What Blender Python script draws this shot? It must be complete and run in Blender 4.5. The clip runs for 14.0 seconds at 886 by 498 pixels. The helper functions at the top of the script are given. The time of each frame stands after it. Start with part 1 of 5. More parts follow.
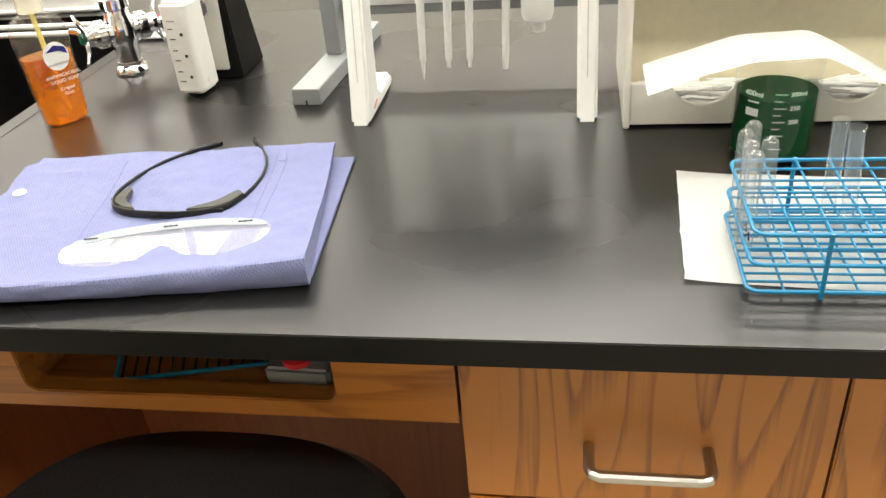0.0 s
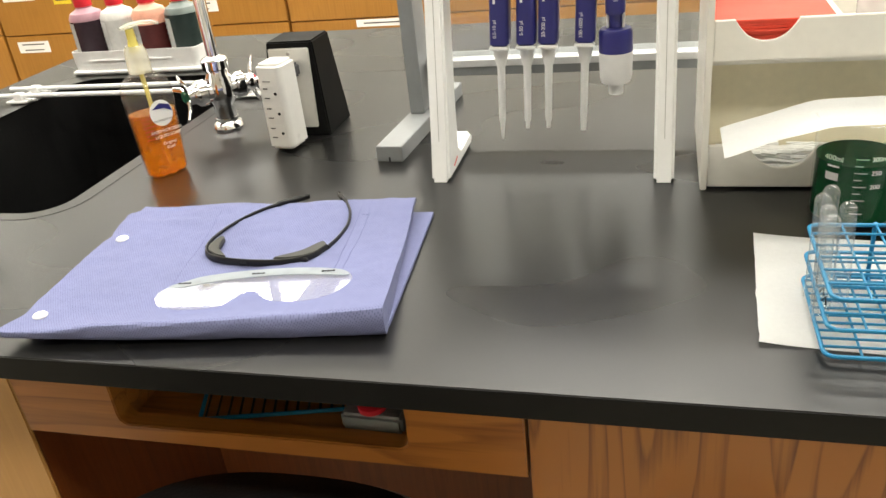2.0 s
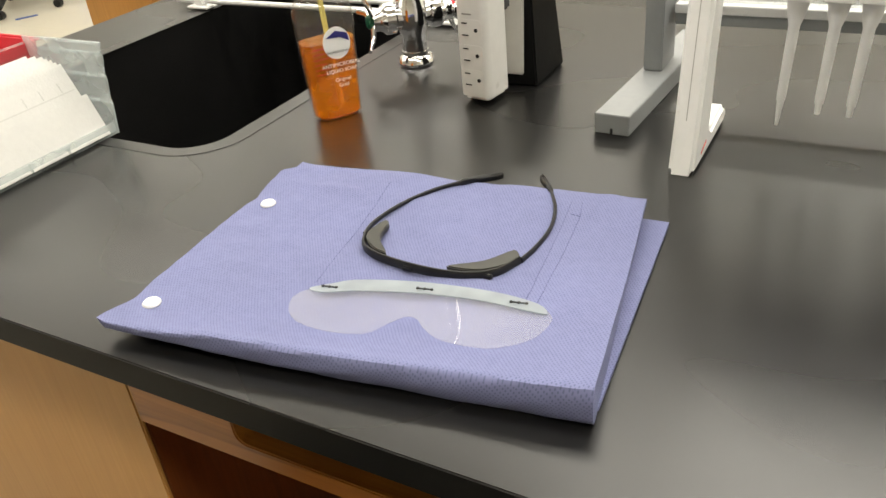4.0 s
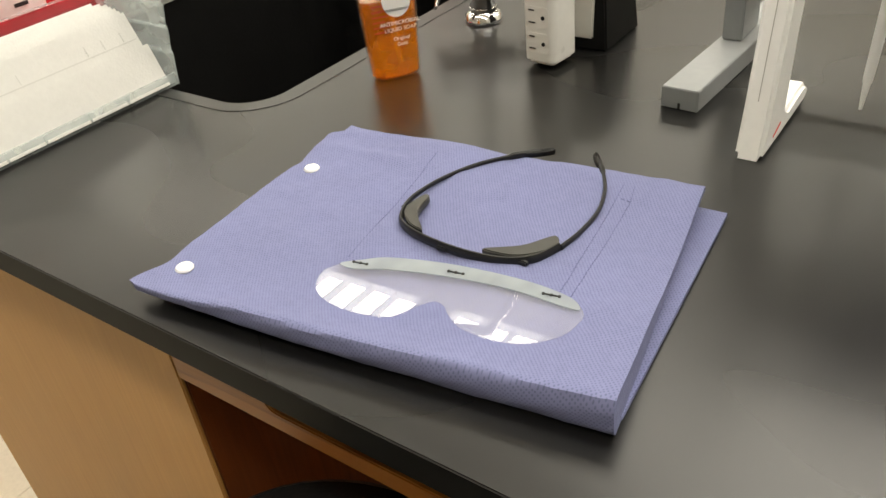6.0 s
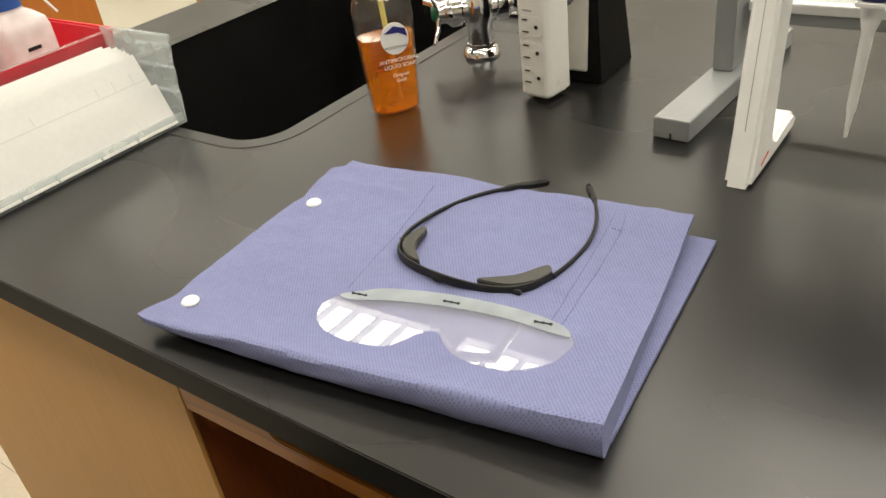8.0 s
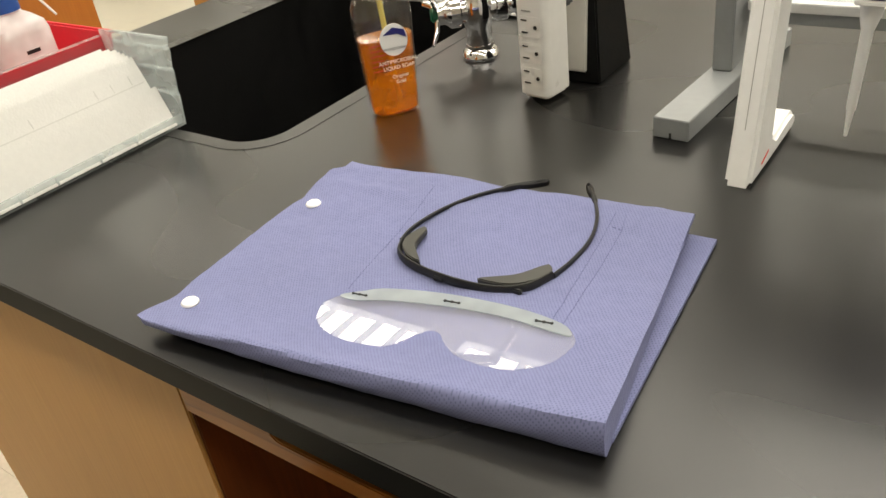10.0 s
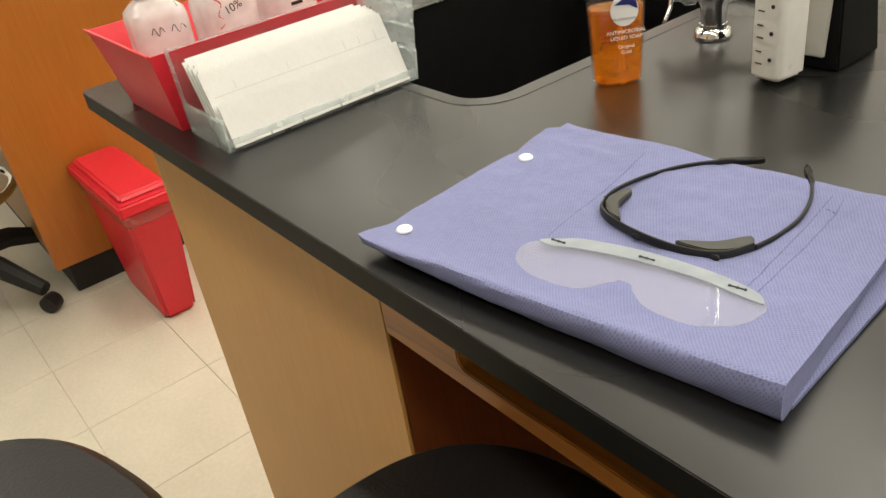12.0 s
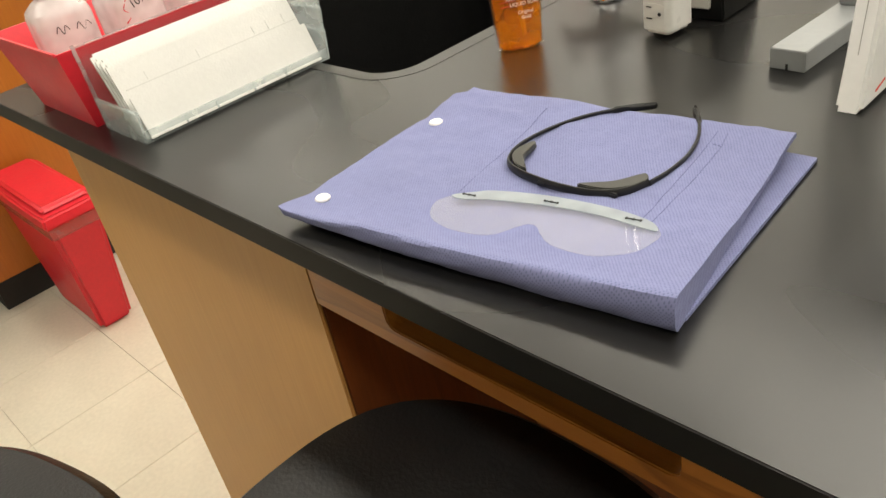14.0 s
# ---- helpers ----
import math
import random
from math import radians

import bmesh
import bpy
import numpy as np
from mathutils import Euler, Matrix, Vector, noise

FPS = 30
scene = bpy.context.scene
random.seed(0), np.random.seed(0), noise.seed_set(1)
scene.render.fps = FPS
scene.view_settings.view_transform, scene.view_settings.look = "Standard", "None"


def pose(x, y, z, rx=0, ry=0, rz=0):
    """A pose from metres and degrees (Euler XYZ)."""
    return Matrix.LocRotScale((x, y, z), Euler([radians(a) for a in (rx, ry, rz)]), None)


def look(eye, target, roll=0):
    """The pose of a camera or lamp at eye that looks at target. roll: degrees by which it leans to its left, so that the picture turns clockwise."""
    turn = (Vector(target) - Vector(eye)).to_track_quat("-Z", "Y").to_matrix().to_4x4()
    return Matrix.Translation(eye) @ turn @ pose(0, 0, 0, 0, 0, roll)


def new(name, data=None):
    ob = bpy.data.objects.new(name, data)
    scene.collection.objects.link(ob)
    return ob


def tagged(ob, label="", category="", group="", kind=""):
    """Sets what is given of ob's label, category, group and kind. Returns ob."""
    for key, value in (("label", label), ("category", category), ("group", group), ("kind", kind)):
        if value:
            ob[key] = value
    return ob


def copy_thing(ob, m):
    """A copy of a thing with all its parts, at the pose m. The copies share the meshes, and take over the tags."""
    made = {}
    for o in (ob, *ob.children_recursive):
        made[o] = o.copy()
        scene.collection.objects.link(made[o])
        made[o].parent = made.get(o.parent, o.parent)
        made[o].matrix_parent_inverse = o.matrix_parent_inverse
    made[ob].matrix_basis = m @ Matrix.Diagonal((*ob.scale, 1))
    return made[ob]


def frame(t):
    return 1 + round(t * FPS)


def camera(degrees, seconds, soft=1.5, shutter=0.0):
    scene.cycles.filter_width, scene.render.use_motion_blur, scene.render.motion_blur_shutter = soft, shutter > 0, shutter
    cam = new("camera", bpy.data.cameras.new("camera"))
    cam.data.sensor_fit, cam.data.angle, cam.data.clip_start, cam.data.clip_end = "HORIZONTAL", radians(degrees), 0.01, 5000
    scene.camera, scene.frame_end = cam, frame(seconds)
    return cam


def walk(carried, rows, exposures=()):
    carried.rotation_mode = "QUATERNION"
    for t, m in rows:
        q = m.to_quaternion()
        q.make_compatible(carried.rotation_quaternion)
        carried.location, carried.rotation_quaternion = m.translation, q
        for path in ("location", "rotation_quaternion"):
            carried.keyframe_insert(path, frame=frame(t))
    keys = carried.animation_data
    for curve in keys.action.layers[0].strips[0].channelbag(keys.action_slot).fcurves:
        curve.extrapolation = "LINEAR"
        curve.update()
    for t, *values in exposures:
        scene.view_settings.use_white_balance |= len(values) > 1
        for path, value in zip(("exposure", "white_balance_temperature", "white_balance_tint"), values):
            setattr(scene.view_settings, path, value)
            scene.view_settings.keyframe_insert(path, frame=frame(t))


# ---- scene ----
cam = camera(57.4, 14.0)
PATH = [
    (0, (0.245, -0.429, 1.243), (-0.086, 1.241, 0.192), -5.5),
    (0.5, (0.25, -0.432, 1.244), (-0.181, 1.234, 0.224), -6.0),
    (1, (0.244, -0.447, 1.253), (-0.196, 1.237, 0.268), -5.1),
    (1.5, (0.248, -0.457, 1.254), (-0.258, 1.241, 0.325), -6.2),
    (2, (0.25, -0.446, 1.252), (-0.267, 1.255, 0.337), -6.6),
    (2.5, (0.271, -0.381, 1.254), (-0.323, 1.301, 0.349), -7.1),
    (3, (0.281, -0.333, 1.254), (-0.558, 1.255, 0.374), -7.5),
    (3.5, (0.233, -0.303, 1.247), (-0.676, 1.241, 0.359), -7.7),
    (4, (0.147, -0.251, 1.218), (-0.74, 1.208, 0.177), -6.0),
    (6.5, (0.167, -0.207, 1.227), (-0.88, 1.07, 0.099), -7.3),
    (7, (0.177, -0.211, 1.233), (-0.88, 1.081, 0.131), -7.6),
    (7.5, (0.175, -0.212, 1.233), (-0.89, 1.091, 0.153), -7.8),
    (10, (0.174, -0.213, 1.23), (-0.894, 1.1, 0.164), -8.1),
    (10.5, (0.176, -0.21, 1.228), (-0.894, 1.099, 0.16), -8.1),
    (11, (0.191, -0.201, 1.225), (-0.882, 1.1, 0.15), -7.6),
    (11.5, (0.206, -0.22, 1.227), (-1.037, 0.935, 0.169), -7.7),
    (12, (0.202, -0.246, 1.222), (-1.215, 0.722, 0.194), -9.1),
    (12.5, (0.224, -0.234, 1.224), (-1.181, 0.737, 0.184), -9.3),
    (13, (0.246, -0.227, 1.227), (-1.15, 0.752, 0.182), -12.3),
    (13.5, (0.241, -0.217, 1.214), (-1.084, 0.841, 0.153), -12.3),
    (14, (0.239, -0.258, 1.214), (-1.072, 0.806, 0.143), -11.7),
]
walk(cam, [(t, look(eye, target, roll)) for t, eye, target, roll in PATH],
     exposures=((0.0, 0.16, 6500, 10), (0.5, -0.12, 6500, 10), (1.0, -0.15, 6500, 10), (2.0, -0.19, 6500, 10), (3.0, -0.21, 6550, 10),
                (4.0, -0.44, 6650, 10), (6.5, -0.64, 6850, 10), (11.0, -0.64, 6850, 10), (14.0, -0.48, 6800, 10)))

# ---- world and lights ----
world = bpy.data.worlds.new("world")
scene.world = world
world.use_nodes = True
world.node_tree.nodes["Background"].inputs[0].default_value = (0.9, 0.93, 1.0, 1)
world.node_tree.nodes["Background"].inputs[1].default_value = 0.0
scene.view_settings.exposure = 0.0
CEIL = 2.75

# ---- materials ----


def mat(name, color, rough=0.5, metal=0.0, spec=0.5, var=0.12, scale=8.0, bump=0.0, bump_scale=60.0, **kw):
    """A plain surface with two scales of variation in tone and gloss."""
    m = bpy.data.materials.new(name)
    m.use_nodes = True
    nt = m.node_tree
    n, l = nt.nodes, nt.links
    b = n["Principled BSDF"]
    b.inputs["Roughness"].default_value = rough
    b.inputs["Metallic"].default_value = metal
    b.inputs["Specular IOR Level"].default_value = spec
    for k, v in kw.items():
        b.inputs[k.replace("_", " ").title()].default_value = v
    tc = n.new("ShaderNodeTexCoord")
    big = n.new("ShaderNodeTexNoise")
    big.inputs["Scale"].default_value = scale
    big.inputs["Detail"].default_value = 6
    fine = n.new("ShaderNodeTexNoise")
    fine.inputs["Scale"].default_value = scale * 14
    fine.inputs["Detail"].default_value = 3
    l.new(tc.outputs["Object"], big.inputs["Vector"])
    l.new(tc.outputs["Object"], fine.inputs["Vector"])
    add = n.new("ShaderNodeMath")
    add.operation = "ADD"
    l.new(big.outputs["Fac"], add.inputs[0])
    l.new(fine.outputs["Fac"], add.inputs[1])
    ramp = n.new("ShaderNodeMapRange")
    ramp.inputs["From Min"].default_value = 0.6
    ramp.inputs["From Max"].default_value = 1.4
    ramp.inputs["To Min"].default_value = 1 - var
    ramp.inputs["To Max"].default_value = 1 + var
    l.new(add.outputs[0], ramp.inputs["Value"])
    mul = n.new("ShaderNodeVectorMath")
    mul.operation = "SCALE"
    mul.inputs[0].default_value = color[:3]
    l.new(ramp.outputs[0], mul.inputs["Scale"])
    l.new(mul.outputs[0], b.inputs["Base Color"])
    rr = n.new("ShaderNodeMapRange")
    rr.inputs["From Min"].default_value = 0.3
    rr.inputs["From Max"].default_value = 0.7
    rr.inputs["To Min"].default_value = max(0.02, rough * 0.85)
    rr.inputs["To Max"].default_value = min(1, rough * 1.15)
    l.new(big.outputs["Fac"], rr.inputs["Value"])
    l.new(rr.outputs[0], b.inputs["Roughness"])
    if bump:
        bt = n.new("ShaderNodeTexNoise")
        bt.inputs["Scale"].default_value = bump_scale
        l.new(tc.outputs["Object"], bt.inputs["Vector"])
        bp = n.new("ShaderNodeBump")
        bp.inputs["Strength"].default_value = bump
        bp.inputs["Distance"].default_value = 0.002
        l.new(bt.outputs["Fac"], bp.inputs["Height"])
        l.new(bp.outputs["Normal"], b.inputs["Normal"])
    return m


def oak(name, dark, light, upright=True, rough=0.38, scale=1.0, contrast=1.0, ring_count=9.0):
    """Varnished oak: cathedral rings stretched along the grain, with fine pores."""
    m = bpy.data.materials.new(name)
    m.use_nodes = True
    n, l = m.node_tree.nodes, m.node_tree.links
    b = n["Principled BSDF"]
    b.inputs["Roughness"].default_value = rough
    tc = n.new("ShaderNodeTexCoord")
    info = n.new("ShaderNodeObjectInfo")
    off = n.new("ShaderNodeVectorMath")
    off.operation = "MULTIPLY_ADD"
    off.inputs[1].default_value = (7.3, 3.1, 5.7)
    l.new(info.outputs["Random"], off.inputs[0])
    l.new(tc.outputs["Object"], off.inputs[2])
    mp = n.new("ShaderNodeMapping")
    mp.inputs["Scale"].default_value = (10 * scale, 10 * scale, 0.9 * scale) if upright else (0.9 * scale, 10 * scale, 10 * scale)
    l.new(off.outputs[0], mp.inputs["Vector"])
    no = n.new("ShaderNodeTexNoise")
    no.inputs["Scale"].default_value = 1.3
    no.inputs["Detail"].default_value = 1.5
    l.new(mp.outputs[0], no.inputs["Vector"])
    rings = n.new("ShaderNodeMath")
    rings.operation = "MULTIPLY"
    rings.inputs[1].default_value = ring_count
    l.new(no.outputs["Fac"], rings.inputs[0])
    fr = n.new("ShaderNodeMath")
    fr.operation = "FRACT"
    l.new(rings.outputs[0], fr.inputs[0])
    shape = n.new("ShaderNodeValToRGB")
    e = shape.color_ramp.elements
    e[0].position, e[0].color = 0.0, (0.7, 0.7, 0.7, 1)
    e[1].position, e[1].color = 0.07, (0.10, 0.10, 0.10, 1)
    k = e.new(0.24)
    k.color = (0.50, 0.50, 0.50, 1)
    k = e.new(0.55)
    k.color = (0.95, 0.95, 0.95, 1)
    k = e.new(1.0)
    k.color = (1, 1, 1, 1)
    l.new(fr.outputs[0], shape.inputs[0])
    pore_map = n.new("ShaderNodeMapping")
    pore_map.inputs["Scale"].default_value = (260, 260, 9) if upright else (9, 260, 260)
    l.new(off.outputs[0], pore_map.inputs["Vector"])
    pore = n.new("ShaderNodeTexNoise")
    pore.inputs["Scale"].default_value = 1.0
    pore.inputs["Detail"].default_value = 4
    l.new(pore_map.outputs[0], pore.inputs["Vector"])
    mix = n.new("ShaderNodeMath")
    mix.operation = "MULTIPLY_ADD"
    mix.inputs[1].default_value = 0.62 * contrast
    l.new(shape.outputs[0], mix.inputs[0])
    pm = n.new("ShaderNodeMath")
    pm.operation = "MULTIPLY"
    pm.inputs[1].default_value = 0.75
    l.new(pore.outputs["Fac"], pm.inputs[0])
    l.new(pm.outputs[0], mix.inputs[2])
    big = n.new("ShaderNodeTexNoise")
    big.inputs["Scale"].default_value = 3.0
    l.new(off.outputs[0], big.inputs["Vector"])
    bm_ = n.new("ShaderNodeMath")
    bm_.operation = "MULTIPLY_ADD"
    bm_.inputs[1].default_value = 0.5
    l.new(big.outputs["Fac"], bm_.inputs[0])
    l.new(mix.outputs[0], bm_.inputs[2])
    col = n.new("ShaderNodeValToRGB")
    e = col.color_ramp.elements
    e[0].position, e[0].color = 0.50 if contrast > 0.8 else 0.4, (*dark, 1)
    e[1].position, e[1].color = 1.15 if contrast > 0.8 else 1.0, (*light, 1)
    l.new(bm_.outputs[0], col.inputs[0])
    l.new(col.outputs[0], b.inputs["Base Color"])
    bp = n.new("ShaderNodeBump")
    bp.inputs["Strength"].default_value = 0.15
    bp.inputs["Distance"].default_value = 0.001
    l.new(pore.outputs["Fac"], bp.inputs["Height"])
    l.new(bp.outputs["Normal"], b.inputs["Normal"])
    return m


def fabric(name, color, pitch=0.0019):
    """Spun-bonded cloth, embossed with a lattice of small dimples."""
    m = mat(name, color, rough=0.8, spec=0.15, var=0.09, scale=13.0)
    n, l = m.node_tree.nodes, m.node_tree.links
    b = n["Principled BSDF"]
    b.inputs["Sheen Weight"].default_value = 0.02
    tc = n.new("ShaderNodeTexCoord")
    mp = n.new("ShaderNodeMapping")
    mp.inputs["Rotation"].default_value = (0, 0, radians(52))
    mp.inputs["Scale"].default_value = (1 / pitch,) * 3
    sep = n.new("ShaderNodeSeparateXYZ")
    l.new(tc.outputs["Object"], sep.inputs[0])
    run = n.new("ShaderNodeMath")
    run.operation = "SUBTRACT"
    l.new(sep.outputs["Y"], run.inputs[0])
    l.new(sep.outputs["Z"], run.inputs[1])
    comb = n.new("ShaderNodeCombineXYZ")
    l.new(sep.outputs["X"], comb.inputs[0])
    l.new(run.outputs[0], comb.inputs[1])
    l.new(comb.outputs[0], mp.inputs["Vector"])
    vo = n.new("ShaderNodeTexVoronoi")
    vo.inputs["Randomness"].default_value = 0.2
    vo.inputs["Scale"].default_value = 1.0
    vo.voronoi_dimensions = "2D"
    l.new(mp.outputs[0], vo.inputs["Vector"])
    pit = n.new("ShaderNodeMapRange")
    pit.inputs["From Min"].default_value = 0.16
    pit.inputs["From Max"].default_value = 0.34
    l.new(vo.outputs["Distance"], pit.inputs["Value"])
    soft = n.new("ShaderNodeTexNoise")
    soft.inputs["Scale"].default_value = 38
    soft.inputs["Detail"].default_value = 4
    l.new(tc.outputs["Object"], soft.inputs["Vector"])
    add = n.new("ShaderNodeMath")
    add.operation = "MULTIPLY_ADD"
    add.inputs[1].default_value = 0.5
    l.new(pit.outputs[0], add.inputs[0])
    l.new(soft.outputs["Fac"], add.inputs[2])
    bp = n.new("ShaderNodeBump")
    bp.inputs["Strength"].default_value = 0.32
    bp.inputs["Distance"].default_value = 0.0006
    l.new(add.outputs[0], bp.inputs["Height"])
    l.new(bp.outputs["Normal"], b.inputs["Normal"])
    old = b.inputs["Base Color"].links[0].from_socket
    dim = n.new("ShaderNodeMapRange")
    dim.inputs["To Min"].default_value = 0.70
    dim.inputs["To Max"].default_value = 1.0
    l.new(pit.outputs[0], dim.inputs["Value"])
    mul = n.new("ShaderNodeVectorMath")
    mul.operation = "SCALE"
    l.new(old, mul.inputs[0])
    l.new(dim.outputs[0], mul.inputs["Scale"])
    l.new(mul.outputs[0], b.inputs["Base Color"])
    return m


def clear(name, color=(1, 1, 1), gloss=0.04, rough=0.03, haze=0.0, haze_color=(0.9, 0.9, 0.9), rim=4.0, through_share=0.4):
    """Thin clear plastic or glass: lets light through, with a gloss on top and, where haze is set, a milky share."""
    m = bpy.data.materials.new(name)
    m.use_nodes = True
    n, l = m.node_tree.nodes, m.node_tree.links
    n.remove(n["Principled BSDF"])
    out = n["Material Output"]
    tr = n.new("ShaderNodeBsdfTransparent")
    tr.inputs[0].default_value = (*color, 1)
    gl = n.new("ShaderNodeBsdfGlossy")
    gl.inputs["Roughness"].default_value = rough
    lw = n.new("ShaderNodeLayerWeight")
    lw.inputs["Blend"].default_value = 0.5
    pw = n.new("ShaderNodeMath")
    pw.operation = "POWER"
    pw.inputs[1].default_value = rim
    l.new(lw.outputs["Facing"], pw.inputs[0])
    fr = n.new("ShaderNodeMath")
    fr.operation = "MULTIPLY_ADD"
    fr.inputs[1].default_value = 0.8
    fr.inputs[2].default_value = gloss
    l.new(pw.outputs[0], fr.inputs[0])
    body = tr
    if haze:
        df = n.new("ShaderNodeBsdfDiffuse")
        df.inputs[0].default_value = (*haze_color, 1)
        tl = n.new("ShaderNodeBsdfTranslucent")
        tl.inputs[0].default_value = (*haze_color, 1)
        two = n.new("ShaderNodeMixShader")
        two.inputs[0].default_value = through_share
        l.new(df.outputs[0], two.inputs[1])
        l.new(tl.outputs[0], two.inputs[2])
        noise_tex = n.new("ShaderNodeTexNoise")
        noise_tex.inputs["Scale"].default_value = 30
        tc = n.new("ShaderNodeTexCoord")
        l.new(tc.outputs["Object"], noise_tex.inputs["Vector"])
        share = n.new("ShaderNodeMapRange")
        share.inputs["From Min"].default_value = 0.3
        share.inputs["From Max"].default_value = 0.7
        share.inputs["To Min"].default_value = haze * 0.8
        share.inputs["To Max"].default_value = min(1, haze * 1.2)
        l.new(noise_tex.outputs["Fac"], share.inputs["Value"])
        body = n.new("ShaderNodeMixShader")
        l.new(share.outputs[0], body.inputs[0])
        l.new(tr.outputs[0], body.inputs[1])
        l.new(two.outputs[0], body.inputs[2])
    mx = n.new("ShaderNodeMixShader")
    l.new(fr.outputs[0], mx.inputs[0])
    l.new(body.outputs[0], mx.inputs[1])
    l.new(gl.outputs[0], mx.inputs[2])
    l.new(mx.outputs[0], out.inputs[0])
    return m


def epoxy(name, color, rough, spec=0.52):
    """Black epoxy resin worktop: satin, with smears that change its gloss; less spec in the copy that darkens its edge.
    """
    m = mat(name, color, rough=rough, spec=spec, var=0.08, scale=5.0)
    n, l = m.node_tree.nodes, m.node_tree.links
    b = n["Principled BSDF"]
    tc = n.new("ShaderNodeTexCoord")
    mp = n.new("ShaderNodeMapping")
    mp.inputs["Scale"].default_value = (2, 3.5, 2)
    mp.inputs["Rotation"].default_value = (0, 0, radians(24))
    l.new(tc.outputs["Object"], mp.inputs["Vector"])
    sm = n.new("ShaderNodeTexNoise")
    sm.inputs["Scale"].default_value = 1.6
    sm.inputs["Detail"].default_value = 1.0
    sm.inputs["Roughness"].default_value = 0.4
    l.new(mp.outputs[0], sm.inputs["Vector"])
    rr = n.new("ShaderNodeMapRange")
    rr.inputs["From Min"].default_value = 0.0
    rr.inputs["From Max"].default_value = 1.0
    rr.inputs["To Min"].default_value = rough * 0.85
    rr.inputs["To Max"].default_value = rough * 1.15
    l.new(sm.outputs["Fac"], rr.inputs["Value"])
    l.new(rr.outputs[0], b.inputs["Roughness"])
    return m


EPOXY = epoxy("black_epoxy", (0.0062, 0.0060, 0.0057), 0.28)
# Darker, duller copy of the epoxy: the edge's shade put into the material.
EDGE_SHADE = epoxy("epoxy_edge_shade", (0.0055, 0.0053, 0.0050), 0.5, 0.16)
SINK = mat("sink_resin", (0.0028, 0.0028, 0.0028), rough=0.7, spec=0.12, var=0.2, bump=0.1, bump_scale=200)
OAK_V = oak("oak_upright", (0.115, 0.034, 0.005), (0.38, 0.138, 0.019), scale=0.85, contrast=0.9, ring_count=15.0)
OAK_H = oak("oak_level", (0.165, 0.046, 0.007), (0.41, 0.152, 0.027), upright=False, contrast=0.75)
OAK_FAR = oak("oak_far", (0.30, 0.136, 0.020), (0.41, 0.195, 0.036), contrast=0.22)
OAK_RED = oak("oak_reddish", (0.33, 0.100, 0.010), (0.42, 0.138, 0.017), contrast=0.15)
MAPLE = oak("pale_panel", (0.47, 0.240, 0.068), (0.55, 0.295, 0.090), contrast=0.15, rough=0.5)
# Dark red oak, deepened further to paint in the shade under the worktop.
OAK_SHADED = oak("oak_inside_shaded", (0.105, 0.024, 0.006), (0.185, 0.048, 0.010), contrast=0.4)
GOWN = fabric("gown_cloth", (0.188, 0.204, 0.362), pitch=0.0021)
THREAD = mat("seam_thread", (0.10, 0.10, 0.22), rough=0.8)
SNAP = mat("snap_plastic", (0.8, 0.8, 0.82), rough=0.3)
BLACK = mat("black_plastic", (0.010, 0.010, 0.010), rough=0.42, spec=0.35, var=0.2, bump=0.05, bump_scale=300)
PED_BLACK = mat("pedestal_black", (0.006, 0.006, 0.006), rough=0.5, spec=0.09, var=0.2, bump=0.05, bump_scale=300)
MATT = mat("matt_black", (0.008, 0.008, 0.008), rough=0.6, var=0.2)
DARKGREY = mat("dark_grey", (0.06, 0.06, 0.062), rough=0.5, var=0.1)
PAD = mat("pad_rubber", (0.035, 0.035, 0.030), rough=0.5)
WHITE = mat("white_plastic", (0.85, 0.85, 0.84), rough=0.35, var=0.04)
CREAM = mat("cream_plastic", (0.80, 0.775, 0.71), rough=0.4, var=0.04)
BEIGE = mat("beige_board", (0.84, 0.77, 0.57), rough=0.6, var=0.06)
PAPER = mat("paper", (0.86, 0.86, 0.845), rough=0.9, spec=0.1, var=0.03, scale=20, bump=0.15, bump_scale=500)
FILTER = mat("filter_paper", (0.65, 0.65, 0.635), rough=0.9, spec=0.1, var=0.04, scale=12, bump=0.15, bump_scale=400)
STRIP = mat("white_strip_plastic", (0.74, 0.73, 0.70), rough=0.3, var=0.03)
SEAM = mat("seam_grey", (0.32, 0.31, 0.29), rough=0.6)
CHROME = mat("chrome", (0.82, 0.82, 0.84), rough=0.07, metal=1.0, var=0.03)
STEEL = mat("brushed_steel", (0.44, 0.42, 0.39), rough=0.3, metal=1.0, var=0.06, bump=0.05, bump_scale=500)
PLATE = mat("cover_plate", (0.66, 0.65, 0.61), rough=0.35, metal=0.35, var=0.04)
GREY = mat("grey_paint", (0.25, 0.262, 0.268), rough=0.42, var=0.06)
RAIL = mat("white_rail", (0.72, 0.73, 0.73), rough=0.35, var=0.04)
NAVY = mat("navy_plastic", (0.022, 0.022, 0.16), rough=0.32, var=0.06)
BLUE_WIRE = mat("blue_wire", (0.005, 0.185, 0.37), rough=0.35, var=0.1)
BLUE = mat("blue_plastic", (0.018, 0.08, 0.33), rough=0.4)
RED = mat("red_plastic", (0.62, 0.015, 0.03), rough=0.4, var=0.08)
REDCARD = mat("red_card", (0.75, 0.075, 0.04), rough=0.6, var=0.06)
GREEN = mat("green_plastic", (0.01, 0.10, 0.05), rough=0.35)
YELLOW = mat("yellow_sticker", (0.80, 0.62, 0.03), rough=0.7)
LEATHER = mat("black_vinyl", (0.006, 0.0055, 0.0055), rough=0.40, spec=0.3, var=0.2, bump=0.25, bump_scale=260)
FLOOR_T = mat("floor_tile", (0.62, 0.575, 0.47), rough=0.35, var=0.09, scale=7.0, bump=0.02)
